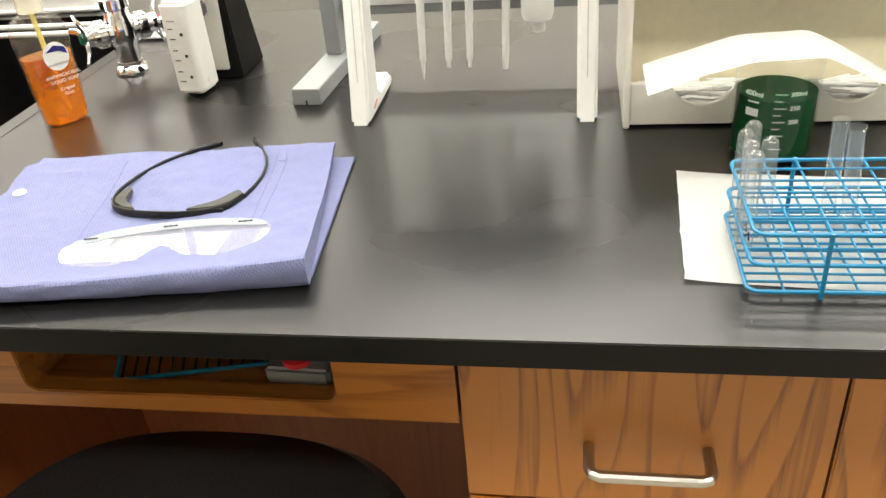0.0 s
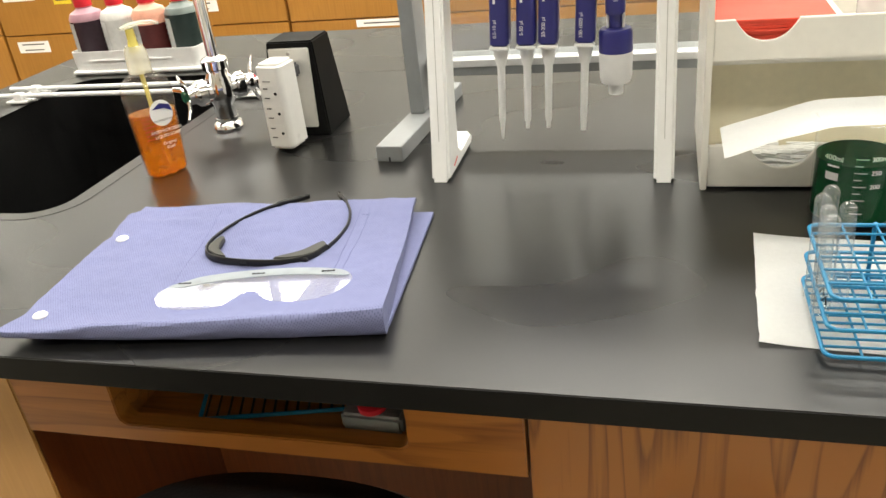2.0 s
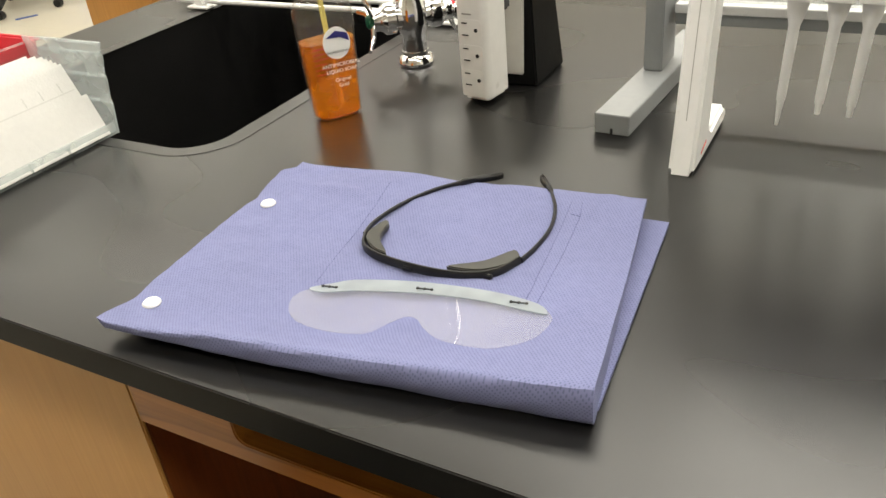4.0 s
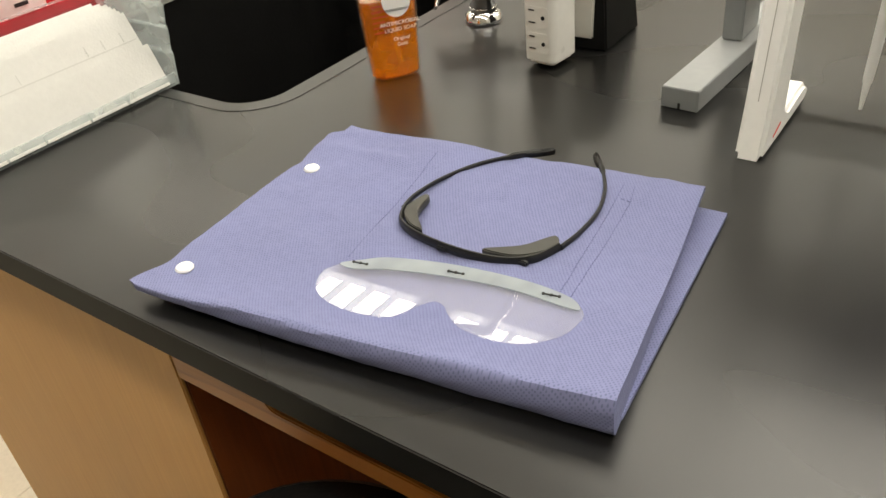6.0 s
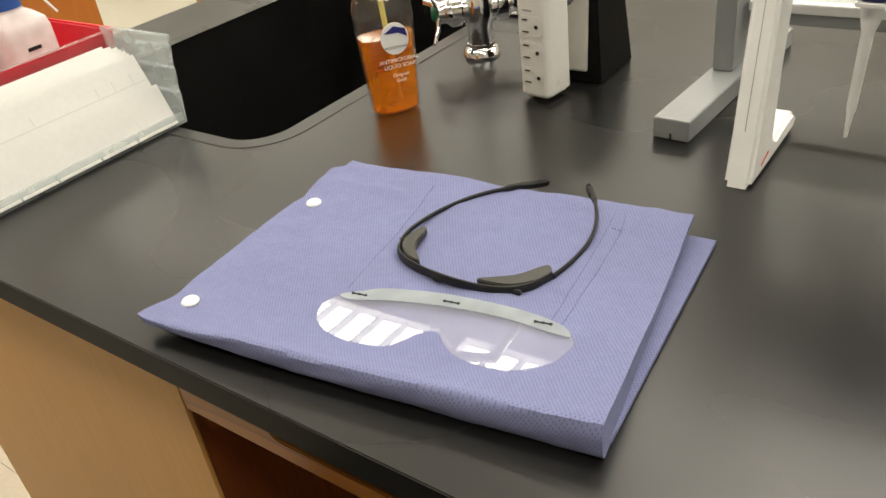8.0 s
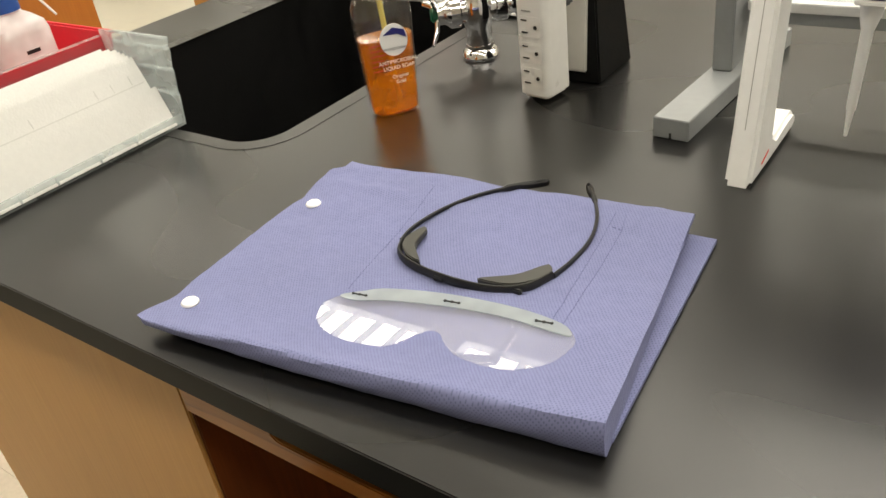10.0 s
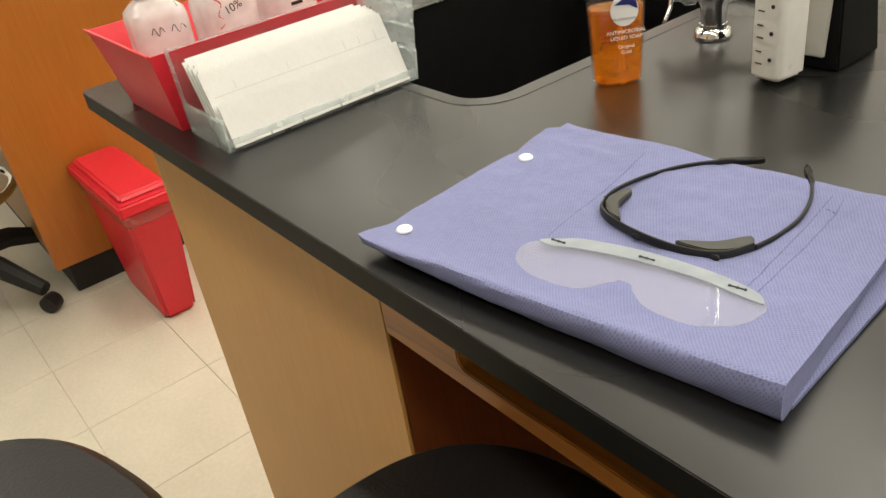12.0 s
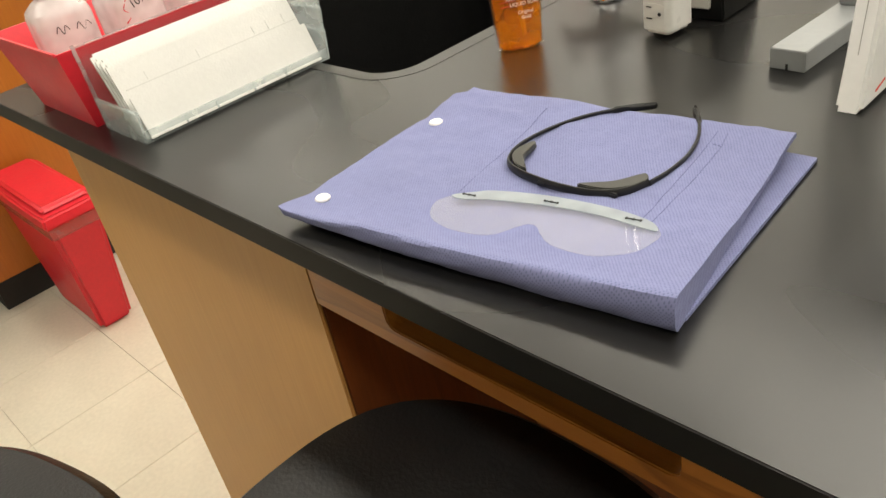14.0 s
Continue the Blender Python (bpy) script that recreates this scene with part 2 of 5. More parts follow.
JOINT = mat("floor_joint", (0.50, 0.45, 0.36), rough=0.7)
WALL = mat("wall_paint", (0.78, 0.77, 0.72), rough=0.8, var=0.03, bump=0.1, bump_scale=90)
CEIL_M = mat("ceiling_tile", (0.75, 0.75, 0.73), rough=0.9, var=0.05, bump=0.3, bump_scale=60)
GLASS = clear("glass", (0.98, 0.985, 0.98), gloss=0.05, rim=2.6, haze=0.07, haze_color=(0.9, 0.92, 0.92))
GLASS_B = clear("beaker_glass", (0.98, 0.985, 0.98), gloss=0.03, rim=5.0)
LENS = clear("lens_plastic", (0.94, 0.94, 0.95), gloss=0.042, rough=0.0, haze=0.15, haze_color=(0.80, 0.80, 0.84))
LENS_BAND = clear("lens_band", (0.85, 0.9, 0.9), gloss=0.03, rough=0.35, haze=0.6, haze_color=(0.50, 0.55, 0.58))
PANE = clear("clear_panel", (0.93, 0.94, 0.94), gloss=0.045, rough=0.01, haze=0.03)
BIN_CLEAR = clear("bin_plastic", (0.92, 0.94, 0.94), gloss=0.025, rough=0.25, haze=0.26, haze_color=(0.88, 0.94, 0.95), through_share=0.6)
MILKY = clear("milky_plastic", (0.9, 0.88, 0.88), gloss=0.04, rough=0.2, haze=0.82, haze_color=(0.86, 0.83, 0.83))
MILKY_YELLOW = clear("milky_pump", (0.97, 0.95, 0.85), gloss=0.04, rough=0.2, haze=0.38, haze_color=(0.90, 0.90, 0.84))
STRAW = clear("yellow_straw", (0.96, 0.90, 0.45), gloss=0.03, rough=0.2, haze=0.5, haze_color=(0.88, 0.80, 0.30))
BOTTLE = clear("bottle_plastic", (0.96, 0.96, 0.96), gloss=0.04, rough=0.04, haze=0.02)
SOAP = clear("orange_soap", (1.0, 0.56, 0.010), gloss=0.03, rough=0.05, haze=0.28, haze_color=(1.0, 0.42, 0.002))
LABEL_RED = mat("label_red", (0.36, 0.045, 0.008), rough=0.6)
TIPS = mat("tip_plastic", (0.86, 0.86, 0.83), rough=0.3)
GREEN_LIQ = mat("green_liquid", (0.0003, 0.042, 0.011), rough=0.2, spec=0.06, var=0.15, scale=12)
BAG = clear("bag_film", (0.95, 0.8, 0.8), gloss=0.04, rough=0.15, haze=0.35, haze_color=(0.8, 0.3, 0.3))


def glow(name, color, strength):
    m = bpy.data.materials.new(name)
    m.use_nodes = True
    n, l = m.node_tree.nodes, m.node_tree.links
    n.remove(n["Principled BSDF"])
    e = n.new("ShaderNodeEmission")
    e.inputs[0].default_value = (*color, 1)
    e.inputs[1].default_value = strength
    l.new(e.outputs[0], n["Material Output"].inputs[0])
    return m


DIFFUSER = glow("lamp_diffuser", (1.0, 0.965, 0.865), 19.5)
DIFFUSER.cycles.emission_sampling = "FRONT"

# ---- mesh helpers ----


def box(x0, x1, y0, y1, z0, z1, bevel=0.0, seg=2):
    bm = bmesh.new()
    bmesh.ops.create_cube(bm, size=1)
    for v in bm.verts:
        v.co = Vector((x0 + (v.co.x + 0.5) * (x1 - x0), y0 + (v.co.y + 0.5) * (y1 - y0), z0 + (v.co.z + 0.5) * (z1 - z0)))
    if bevel:
        bmesh.ops.bevel(bm, geom=bm.edges[:], offset=bevel, segments=seg, affect="EDGES", clamp_overlap=True)
    return bm


def join(*bms):
    out = bmesh.new()
    for b in bms:
        me = bpy.data.meshes.new("tmp")
        b.to_mesh(me)
        b.free()
        out.from_mesh(me)
        bpy.data.meshes.remove(me)
    return out


def moved(bm, m):
    bmesh.ops.transform(bm, matrix=m, verts=bm.verts[:])
    return bm


def lathe(profile, seg=32, sx=1.0, sy=1.0, cap=True):
    """A turned form: profile of (radius, height) from the bottom up."""
    bm = bmesh.new()
    rings = []
    for r, z in profile:
        rings.append([bm.verts.new((max(r, 1e-5) * math.cos(2 * math.pi * i / seg) * sx, max(r, 1e-5) * math.sin(2 * math.pi * i / seg) * sy, z)) for i in range(seg)])
    for a, b in zip(rings, rings[1:]):
        for i in range(seg):
            bm.faces.new((a[i], a[(i + 1) % seg], b[(i + 1) % seg], b[i]))
    if cap:
        bm.faces.new(rings[0][::-1])
        bm.faces.new(rings[-1])
    return bm


def prism(outline, depth, bevel=0.0, seg=2):
    """An outline in x and y, raised by depth along z."""
    bm = bmesh.new()
    lo = [bm.verts.new((x, y, 0)) for x, y in outline]
    hi = [bm.verts.new((x, y, depth)) for x, y in outline]
    k = len(lo)
    bm.faces.new(lo[::-1])
    top = bm.faces.new(hi)
    for i in range(k):
        bm.faces.new((lo[i], lo[(i + 1) % k], hi[(i + 1) % k], hi[i]))
    bmesh.ops.recalc_face_normals(bm, faces=bm.faces[:])
    if bevel:
        es = [e for e in bm.edges if abs(e.verts[0].co.z - e.verts[1].co.z) < 1e-6]
        bmesh.ops.bevel(bm, geom=es, offset=bevel, segments=seg, affect="EDGES", clamp_overlap=True)
    return bm


def rounded(x0, x1, y0, y1, r, n=8):
    pts = []
    for cx, cy, a0 in ((x1 - r, y1 - r, 0), (x0 + r, y1 - r, 90), (x0 + r, y0 + r, 180), (x1 - r, y0 + r, 270)):
        for i in range(n + 1):
            a = radians(a0 + 90 * i / n)
            pts.append((cx + r * math.cos(a), cy + r * math.sin(a)))
    return pts


def smooth_path(pts, n=6, closed=False):
    """Catmull-Rom through the control points."""
    p = [Vector(q) for q in pts]
    k = len(p)
    out = []
    for i in range(k if closed else k - 1):
        if closed:
            a, b, c, d = p[(i - 1) % k], p[i], p[(i + 1) % k], p[(i + 2) % k]
        else:
            a, b, c, d = p[max(i - 1, 0)], p[i], p[i + 1], p[min(i + 2, k - 1)]
        for j in range(n):
            t = j / n
            out.append(0.5 * ((2 * b) + (c - a) * t + (2 * a - 5 * b + 4 * c - d) * t * t + (3 * b - a - 3 * c + d) * t ** 3))
    if not closed:
        out.append(p[-1])
    return out


def tube(pts, r, seg=10, ry=None, up=(0, 0, 1)):
    """A rod of elliptical section along the points; r and ry may be lists, r across and ry along up."""
    pts = [Vector(q) for q in pts]
    k = len(pts)
    rs = r if isinstance(r, (list, tuple)) else [r] * k
    qs = rs if ry is None else (ry if isinstance(ry, (list, tuple)) else [ry] * k)
    bm = bmesh.new()
    rings = []
    up = Vector(up)
    for i, p in enumerate(pts):
        d = (pts[min(i + 1, k - 1)] - pts[max(i - 1, 0)]).normalized()
        ref = up if abs(d.dot(up)) < 0.95 else Vector((0, 1, 0.01))
        s = d.cross(ref).normalized()
        u = s.cross(d).normalized()
        rings.append([bm.verts.new(p + s * (rs[i] * math.cos(2 * math.pi * j / seg)) + u * (qs[i] * math.sin(2 * math.pi * j / seg))) for j in range(seg)])
    for a, b in zip(rings, rings[1:]):
        for j in range(seg):
            bm.faces.new((a[j], a[(j + 1) % seg], b[(j + 1) % seg], b[j]))
    bm.faces.new(rings[0][::-1])
    bm.faces.new(rings[-1])
    bmesh.ops.recalc_face_normals(bm, faces=bm.faces[:])
    return bm


def mesh_of(name, bm, material, angle=35):
    me = bpy.data.meshes.new(name)
    bm.to_mesh(me)
    bm.free()
    me.materials.append(material)
    me.shade_smooth()
    me.set_sharp_from_angle(angle=radians(angle))
    return me


def part(name, bm, material, parent, label="", m=None):
    ob = new(name, mesh_of(name, bm, material))
    ob.parent = parent
    if m is not None:
        ob.matrix_basis = m
    if label:
        tagged(ob, label)
    return ob


def thing(name, label, category, m=None, group=""):
    ob = new(name)
    ob.empty_display_size = 0.05
    if m is not None:
        ob.matrix_basis = m
    return tagged(ob, label, category, group)


def solid(name, bm, material, label, category, m=None, group="", kind=""):
    ob = new(name, mesh_of(name, bm, material))
    if m is not None:
        ob.matrix_basis = m
    return tagged(ob, label, category, group, kind)


def writing(name, body, size, material, parent, m, align="CENTER"):
    """Raised lettering as a mesh, in the built-in font."""
    cu = bpy.data.curves.new(name, "FONT")
    cu.body, cu.size, cu.align_x, cu.align_y, cu.extrude = body, size, align, "CENTER", size * 0.01
    tmp = bpy.data.objects.new(name, cu)
    scene.collection.objects.link(tmp)
    me = bpy.data.meshes.new_from_object(tmp.evaluated_get(bpy.context.evaluated_depsgraph_get()))
    bpy.data.objects.remove(tmp)
    bpy.data.curves.remove(cu)
    me.materials.clear()
    me.materials.append(material)
    ob = new(name, me)
    ob.parent = parent
    ob.matrix_basis = m
    return ob


def wpart(name, bm, material, parent, label=""):
    """A part whose mesh is given in world metres."""
    m = parent.matrix_basis.copy()
    p = parent.parent
    while p:
        m = p.matrix_basis @ m
        p = p.parent
    return part(name, moved(bm, m.inverted()), material, parent, label)


def wwrite(name, body, size, material, parent, m):
    t = parent.matrix_basis.copy()
    p = parent.parent
    while p:
        t = p.matrix_basis @ t
        p = p.parent
    return writing(name, body, size, material, parent, t.inverted() @ m)


# ---- the room ----
X0, X1, Y0, Y1 = -6.6, 3.8, -3.6, 5.4
floor = solid("floor", box(X0, X1, Y0, Y1, -0.10, -0.003), JOINT, "cream vinyl floor tiles with thin dark joints", "floor", kind="structure")
ceiling = solid("ceiling", box(X0, X1, Y0, Y1, CEIL, CEIL + 0.1), CEIL_M, "white mineral fibre ceiling", "ceiling", kind="structure")
for nm, b in (("wall_south", (X0, X1, Y0 - 0.12, Y0, 0, CEIL)), ("wall_north", (X0, X1, Y1, Y1 + 0.12, 0, CEIL)),
              ("wall_west", (X0 - 0.12, X0, Y0, Y1, 0, CEIL)), ("wall_east", (X1, X1 + 0.12, Y0, Y1, 0, CEIL))):
    solid(nm, box(*b), WALL, "plain off-white painted wall", "wall", kind="structure")


LAMP_L, LAMP_W = 1.20, 0.27


def louvre_lamp(x, y, first=None):
    if first:
        return copy_thing(first, pose(x, y, CEIL))
    t = thing("ceiling_light", "white fluorescent ceiling light with an open louvre grid", "ceiling light", pose(x, y, CEIL), "ceiling lights")
    a, b = LAMP_L / 2, LAMP_W / 2
    fr = join(box(-a, a, -b - 0.02, -b, -0.05, -0.001), box(-a, a, b, b + 0.02, -0.05, -0.001),
              box(-a, -a + 0.02, -b, b, -0.05, -0.001), box(a - 0.02, a, -b, b, -0.05, -0.001))
    part("frame", fr, WHITE, t)
    panel = bmesh.new()
    panel.faces.new([panel.verts.new(p) for p in ((-a + 0.02, -b, -0.006), (-a + 0.02, b, -0.006), (a - 0.02, b, -0.006), (a - 0.02, -b, -0.006))])
    part("diffuser", panel, DIFFUSER, t)
    for k in range(1, 8):
        xx = -a + 0.02 + (LAMP_L - 0.04) * k / 8
        part("louvre_blade", box(xx - 0.003, xx + 0.003, -b, b, -0.045, -0.008), WHITE, t)
    return t


lamp0 = None
lamp_spots = [(lx, ly) for ly in (-0.62, 0.60, 1.82, 3.18, 4.40) for lx in (-5.1, -3.75, -2.40, -1.05, 0.30, 1.65, 3.0)]
# The last four, off the rows, are unseen extras that brighten the worktop.
for lx, ly in lamp_spots + [(0.0, 2.21), (1.35, 2.21), (0.0, 1.46), (1.35, 1.46)]:
    o = louvre_lamp(lx, ly, lamp0)
    lamp0 = lamp0 or o

# ---- our bench ----
BX0, BX1, BY1, TOP, SLAB = -0.975, 2.2, 1.175, 0.9, 0.024
HX0, HX1, HY0, HY1, HR = -0.830, -0.437, 0.268, 0.862, 0.050


def slab_with_hole(outer, inner, z0, z1, bevel):
    bm = bmesh.new()
    edges = []
    for loop in (outer, inner):
        if not loop:
            continue
        vs = [bm.verts.new((x, y, z1)) for x, y in loop]
        edges += [bm.edges.new((vs[i], vs[(i + 1) % len(vs)])) for i in range(len(vs))]
    bmesh.ops.triangle_fill(bm, use_beauty=True, edges=edges)
    res = bmesh.ops.extrude_face_region(bm, geom=bm.faces[:])
    for v in res["geom"]:
        if isinstance(v, bmesh.types.BMVert):
            v.co.z = z0
    bmesh.ops.recalc_face_normals(bm, faces=bm.faces[:])
    sharp = [e for e in bm.edges if len(e.link_faces) == 2 and e.calc_face_angle(0) > 1.2 and abs(e.verts[0].co.z - e.verts[1].co.z) < 1e-6]
    bmesh.ops.bevel(bm, geom=sharp, offset=bevel, segments=3, affect="EDGES", clamp_overlap=True)
    return bm


hole = rounded(HX0, HX1, HY0, HY1, HR, 10)
worktop = solid("worktop", slab_with_hole(rounded(BX0, BX1, 0, BY1, 0.012, 4), hole, TOP - SLAB, TOP, 0.004), EPOXY,
                "satin black epoxy resin laboratory worktop with eased edges", "worktop")

# Upright faces take the darker copy, so the edge looks shaded.
worktop.data.materials.append(EDGE_SHADE)
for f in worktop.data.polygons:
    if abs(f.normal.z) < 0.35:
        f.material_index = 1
    if abs(f.normal.z) > 0.99:
        f.use_smooth = False

sink = thing("sink", "deep black resin drop-in sink, empty and dry", "sink", pose((HX0 + HX1) / 2, (HY0 + HY1) / 2, TOP - 0.26))
ring_o, ring_i = rounded(HX0 - 0.018, HX1 + 0.018, HY0 - 0.013, HY1 + 0.013, HR + 0.014, 10), rounded(HX0 + 0.004, HX1 - 0.004, HY0 + 0.004, HY1 - 0.004, HR - 0.004, 10)
wpart("rim", slab_with_hole(ring_o, ring_i, TOP + 0.0001, TOP + 0.0006, 0.0002), EPOXY, sink)
basin = bmesh.new()
prev = None
for inset, z in ((0.001, TOP - 0.001), (0.004, TOP - 0.12), (0.012, TOP - 0.245), (0.04, TOP - 0.26)):
    vs = [basin.verts.new((x, y, z)) for x, y in rounded(HX0 + inset, HX1 - inset, HY0 + inset, HY1 - inset, HR, 10)]
    if prev:
        for i in range(len(vs)):
            basin.faces.new((prev[i], prev[(i + 1) % len(vs)], vs[(i + 1) % len(vs)], vs[i]))
    prev = vs
basin.faces.new(prev)
bmesh.ops.recalc_face_normals(basin, faces=basin.faces[:])
wpart("basin", basin, SINK, sink)
wpart("drain", moved(lathe([(0.0, 0), (0.045, 0), (0.045, 0.003), (0.03, 0.001), (0, 0.001)], 24), pose(-0.62, 0.5, TOP - 0.2595)), STEEL, sink, "steel drain")


def pull(parent, x, y, z, width=0.081, out=0.03, r=0.0047, upright=False):
    """A bent metal bar handle."""
    h = width / 2
    c = 0.008
    pts = [(-h, 0, 0), (-h, -out + c, 0), (-h + c * 0.3, -out + c * 0.3, 0), (-h + c, -out, 0), (h - c, -out, 0), (h - c * 0.3, -out + c * 0.3, 0), (h, -out + c, 0), (h, 0, 0)]
    bm = tube(pts, r, 10)
    if upright:
        moved(bm, pose(0, 0, 0, 0, 90, 0))
    return wpart("handle", moved(bm, pose(x, y, z)), STEEL, parent, "bent brushed steel handle")


# sink cabinet with its plain front
sc = thing("sink_cabinet", "pale wood laboratory sink cabinet with a plain front panel", "cabinet", pose(-0.57, 0.5, 0))
wpart("body", box(-0.886, -0.360, 0.051, 1.11, 0.0, 0.60, 0.002), MAPLE, sc)
wpart("front_panel", box(-0.898, -0.338, 0.045, 0.0495, 0.0, TOP - SLAB - 0.001, 0.0015), MAPLE, sc)
wpart("side_panel", box(-0.358, -0.338, 0.0500, 1.12, 0.0, TOP - SLAB - 0.001, 0.001), OAK_SHADED, sc)
wpart("side_panel", box(-0.898, -0.888, 0.0500, 1.12, 0.0, TOP - SLAB - 0.001, 0.001), MAPLE, sc)

# knee space: apron with an open shelf in it
kn = thing("knee_shelf", "oak apron under the worktop with an open cut-out shelf", "shelf", pose(-0.065, 0.03, 0.79))
AX0, AX1, AZ0 = -0.337, 0.1505, 0.777
out = [(AX0, AZ0), (AX1, AZ0), (AX1, TOP - SLAB - 0.001), (0.051, TOP - SLAB - 0.001)]
for i in range(7):
    a = radians(90 * i / 6)
    out.append((0.051 - 0.010 * (1 - math.cos(a)), 0.796 + 0.010 - 0.010 * math.sin(a)))
for i in range(7):
    a = radians(90 * i / 6)
    out.append((-0.229 + 0.010 * (1 - math.sin(a)), 0.796 + 0.010 - 0.010 * math.cos(a)))
out += [(-0.229, TOP - SLAB - 0.001), (AX0, TOP - SLAB - 0.001)]
wpart("apron", moved(prism(out, 0.02, 0.0012), Matrix(((1, 0, 0, 0), (0, 0, 1, 0.045), (0, 1, 0, 0), (0, 0, 0, 1)))), OAK_H, kn)
wpart("shelf_board", box(AX0 + 0.001, AX1 - 0.001, 0.0655, 0.309, 0.778, 0.788), OAK_H, kn)
wpart("cheek", box(0.056, 0.071, 0.0655, 0.309, 0.7885, TOP - SLAB - 0.001), OAK_H, kn)
wpart("cheek", box(-0.246, -0.231, 0.0655, 0.309, 0.7885, TOP - SLAB - 0.001), OAK_H, kn)
wpart("back_panel", box(AX0 + 0.001, AX1 - 0.001, 0.31, 0.328, 0.0, TOP - SLAB - 0.001), OAK_SHADED, kn)


def drawer_unit(x0, x1, first=None):
    if first:
        return copy_thing(first, pose((x0 + x1) / 2, 0.045, 0))
    t = thing("drawer_cabinet", "oak laboratory drawer cabinet with steel bar handles", "cabinet", pose((x0 + x1) / 2, 0.045, 0), "drawer cabinets")
    wpart("body", box(x0 + 0.0005, x1 - 0.0005, 0.0655, 1.12, 0.10, TOP - SLAB - 0.001), OAK_SHADED, t)
    wpart("plinth", box(x0 + 0.0005, x1 - 0.0005, 0.10, 1.12, 0.0, 0.099), MATT, t)
    for z0, z1 in ((0.695, 0.872), (0.42, 0.692), (0.115, 0.417)):
        d = wpart("drawer_front", box(x0 + 0.0012, x1 - 0.0012, 0.045, 0.065, z0, z1, 0.0012), OAK_V, t)
        pull(d, (x0 + x1) / 2 + 0.005, 0.045, z1 - 0.112, 0.092, 0.032)
    return t


du = drawer_unit(0.152, 0.438)
for k in range(1, 5):
    drawer_unit(0.152 + 0.286 * k, 0.438 + 0.286 * k, du)

# ---- neighbouring bench across the aisle ----
nb = thing("neighbour_bench", "orange-brown wooden end of the next laboratory bench", "bench", pose(-2.7, 0.55, 0))
wpart("end_panel", box(-2.172, -2.15, 0.004, 1.16, 0.105, 1.25, 0.002), OAK_RED, nb)
wpart("body", box(-4.0, -2.173, 0.02, 1.12, 0.105, 0.872), OAK_FAR, nb)
wpart("plinth", box(-3.9, -2.185, 0.04, 1.10, 0.0, 0.104), MATT, nb, "black base")
wpart("worktop", box(-4.05, -2.173, -0.02, 1.16, 0.873, 0.9, 0.003), EPOXY, nb, "black worktop")

# ---- base cabinets along the back of the room ----
CY = 2.36


def sticker(parent, x, z, w, h, material, y=CY):
    s = wpart("label_sticker", box(x - w / 2, x + w / 2, y - 0.0016, y - 0.0002, z - h / 2, z + h / 2), material, parent, "paper sticker")
    rows = max(1, int(h / 0.018))
    for r in range(rows):
        zz = z + h / 2 - (r + 0.5) * h / rows
        ww = w * (0.36 - 0.05 * (r % 2))
        wpart("print", box(x - ww, x + ww, y - 0.0022, y - 0.0017, zz - 0.0022, zz + 0.0022), DARKGREY, s)


def far_cabinet(x0, x1, kind):
    t = thing("base_cabinet", "varnished orange oak base cabinet, doors and drawers closed", "cabinet", pose((x0 + x1) / 2, CY, 0), "base cabinets")
    wpart("body", box(x0, x1, CY + 0.021, CY + 0.6, 0.10, 0.952), OAK_FAR, t)
    wpart("plinth", box(x0, x1, CY + 0.08, CY + 0.6, 0.0, 0.099), MATT, t)
    if kind == "doors":
        wpart("drawer_front", box(x0 + 0.003, x1 - 0.003, CY, CY + 0.02, 0.692, 0.948, 0.002), OAK_FAR, t)
        mid = (x0 + x1) / 2
        for a, b, s in ((x0 + 0.003, mid - 0.001, 1), (mid + 0.001, x1 - 0.003, -1)):
            d = wpart("door", box(a, b, CY, CY + 0.02, 0.115, 0.688, 0.002), OAK_FAR, t)
            hx = mid - 0.03 - s * 0.055
            pull(d, hx, CY, 0.53, 0.105, 0.03, 0.005, True)
    else:
        zs = (0.948, 0.68, 0.50, 0.31, 0.115) if kind == "drawers" else (0.948, 0.684, 0.40, 0.115)
        for za, zb in zip(zs, zs[1:]):
            d = wpart("drawer_front", box(x0 + 0.003, x1 - 0.003, CY, CY + 0.02, zb + 0.002, za - 0.002, 0.002), OAK_FAR, t)
            pull(d, (x0 + x1) / 2, CY, za - 0.06, 0.096, 0.03, 0.005)
    return t


far_cabinet(-3.29, -2.372, "doors")
c2 = far_cabinet(-2.366, -1.094, "tall")
c3 = far_cabinet(-1.088, -0.50, "drawers")
far_cabinet(-0.494, 0.36, "tall")
far_cabinet(0.366, 1.22, "drawers")
sticker(c2, -2.24, 0.637, 0.15, 0.045, PAPER)
sticker(c2, -2.24, 0.842, 0.15, 0.045, PAPER)
sticker(c2, -2.04, 0.815, 0.08, 0.032, YELLOW)
sticker(c2, -1.47, 0.757, 0.20, 0.042, PAPER)
sticker(c2, -1.49, 0.702, 0.11, 0.058, PAPER)
sticker(c3, -0.99, 0.785, 0.12, 0.045, PAPER)
sticker(c3, -0.73, 0.663, 0.20, 0.026, PAPER)
solid("far_worktop", box(-3.31, 1.25, CY - 0.02, CY + 0.62, 0.953, 0.98, 0.003), EPOXY, "black worktop over the far base cabinets", "worktop")

# ---- folded gown with safety eyewear on it ----
GFL, GFR, GBL, GBR = Vector((-0.284, 0.013, 0)), Vector((0.041, 0.063, 0)), Vector((-0.299, 0.258, 0)), Vector((0.004, 0.288, 0))


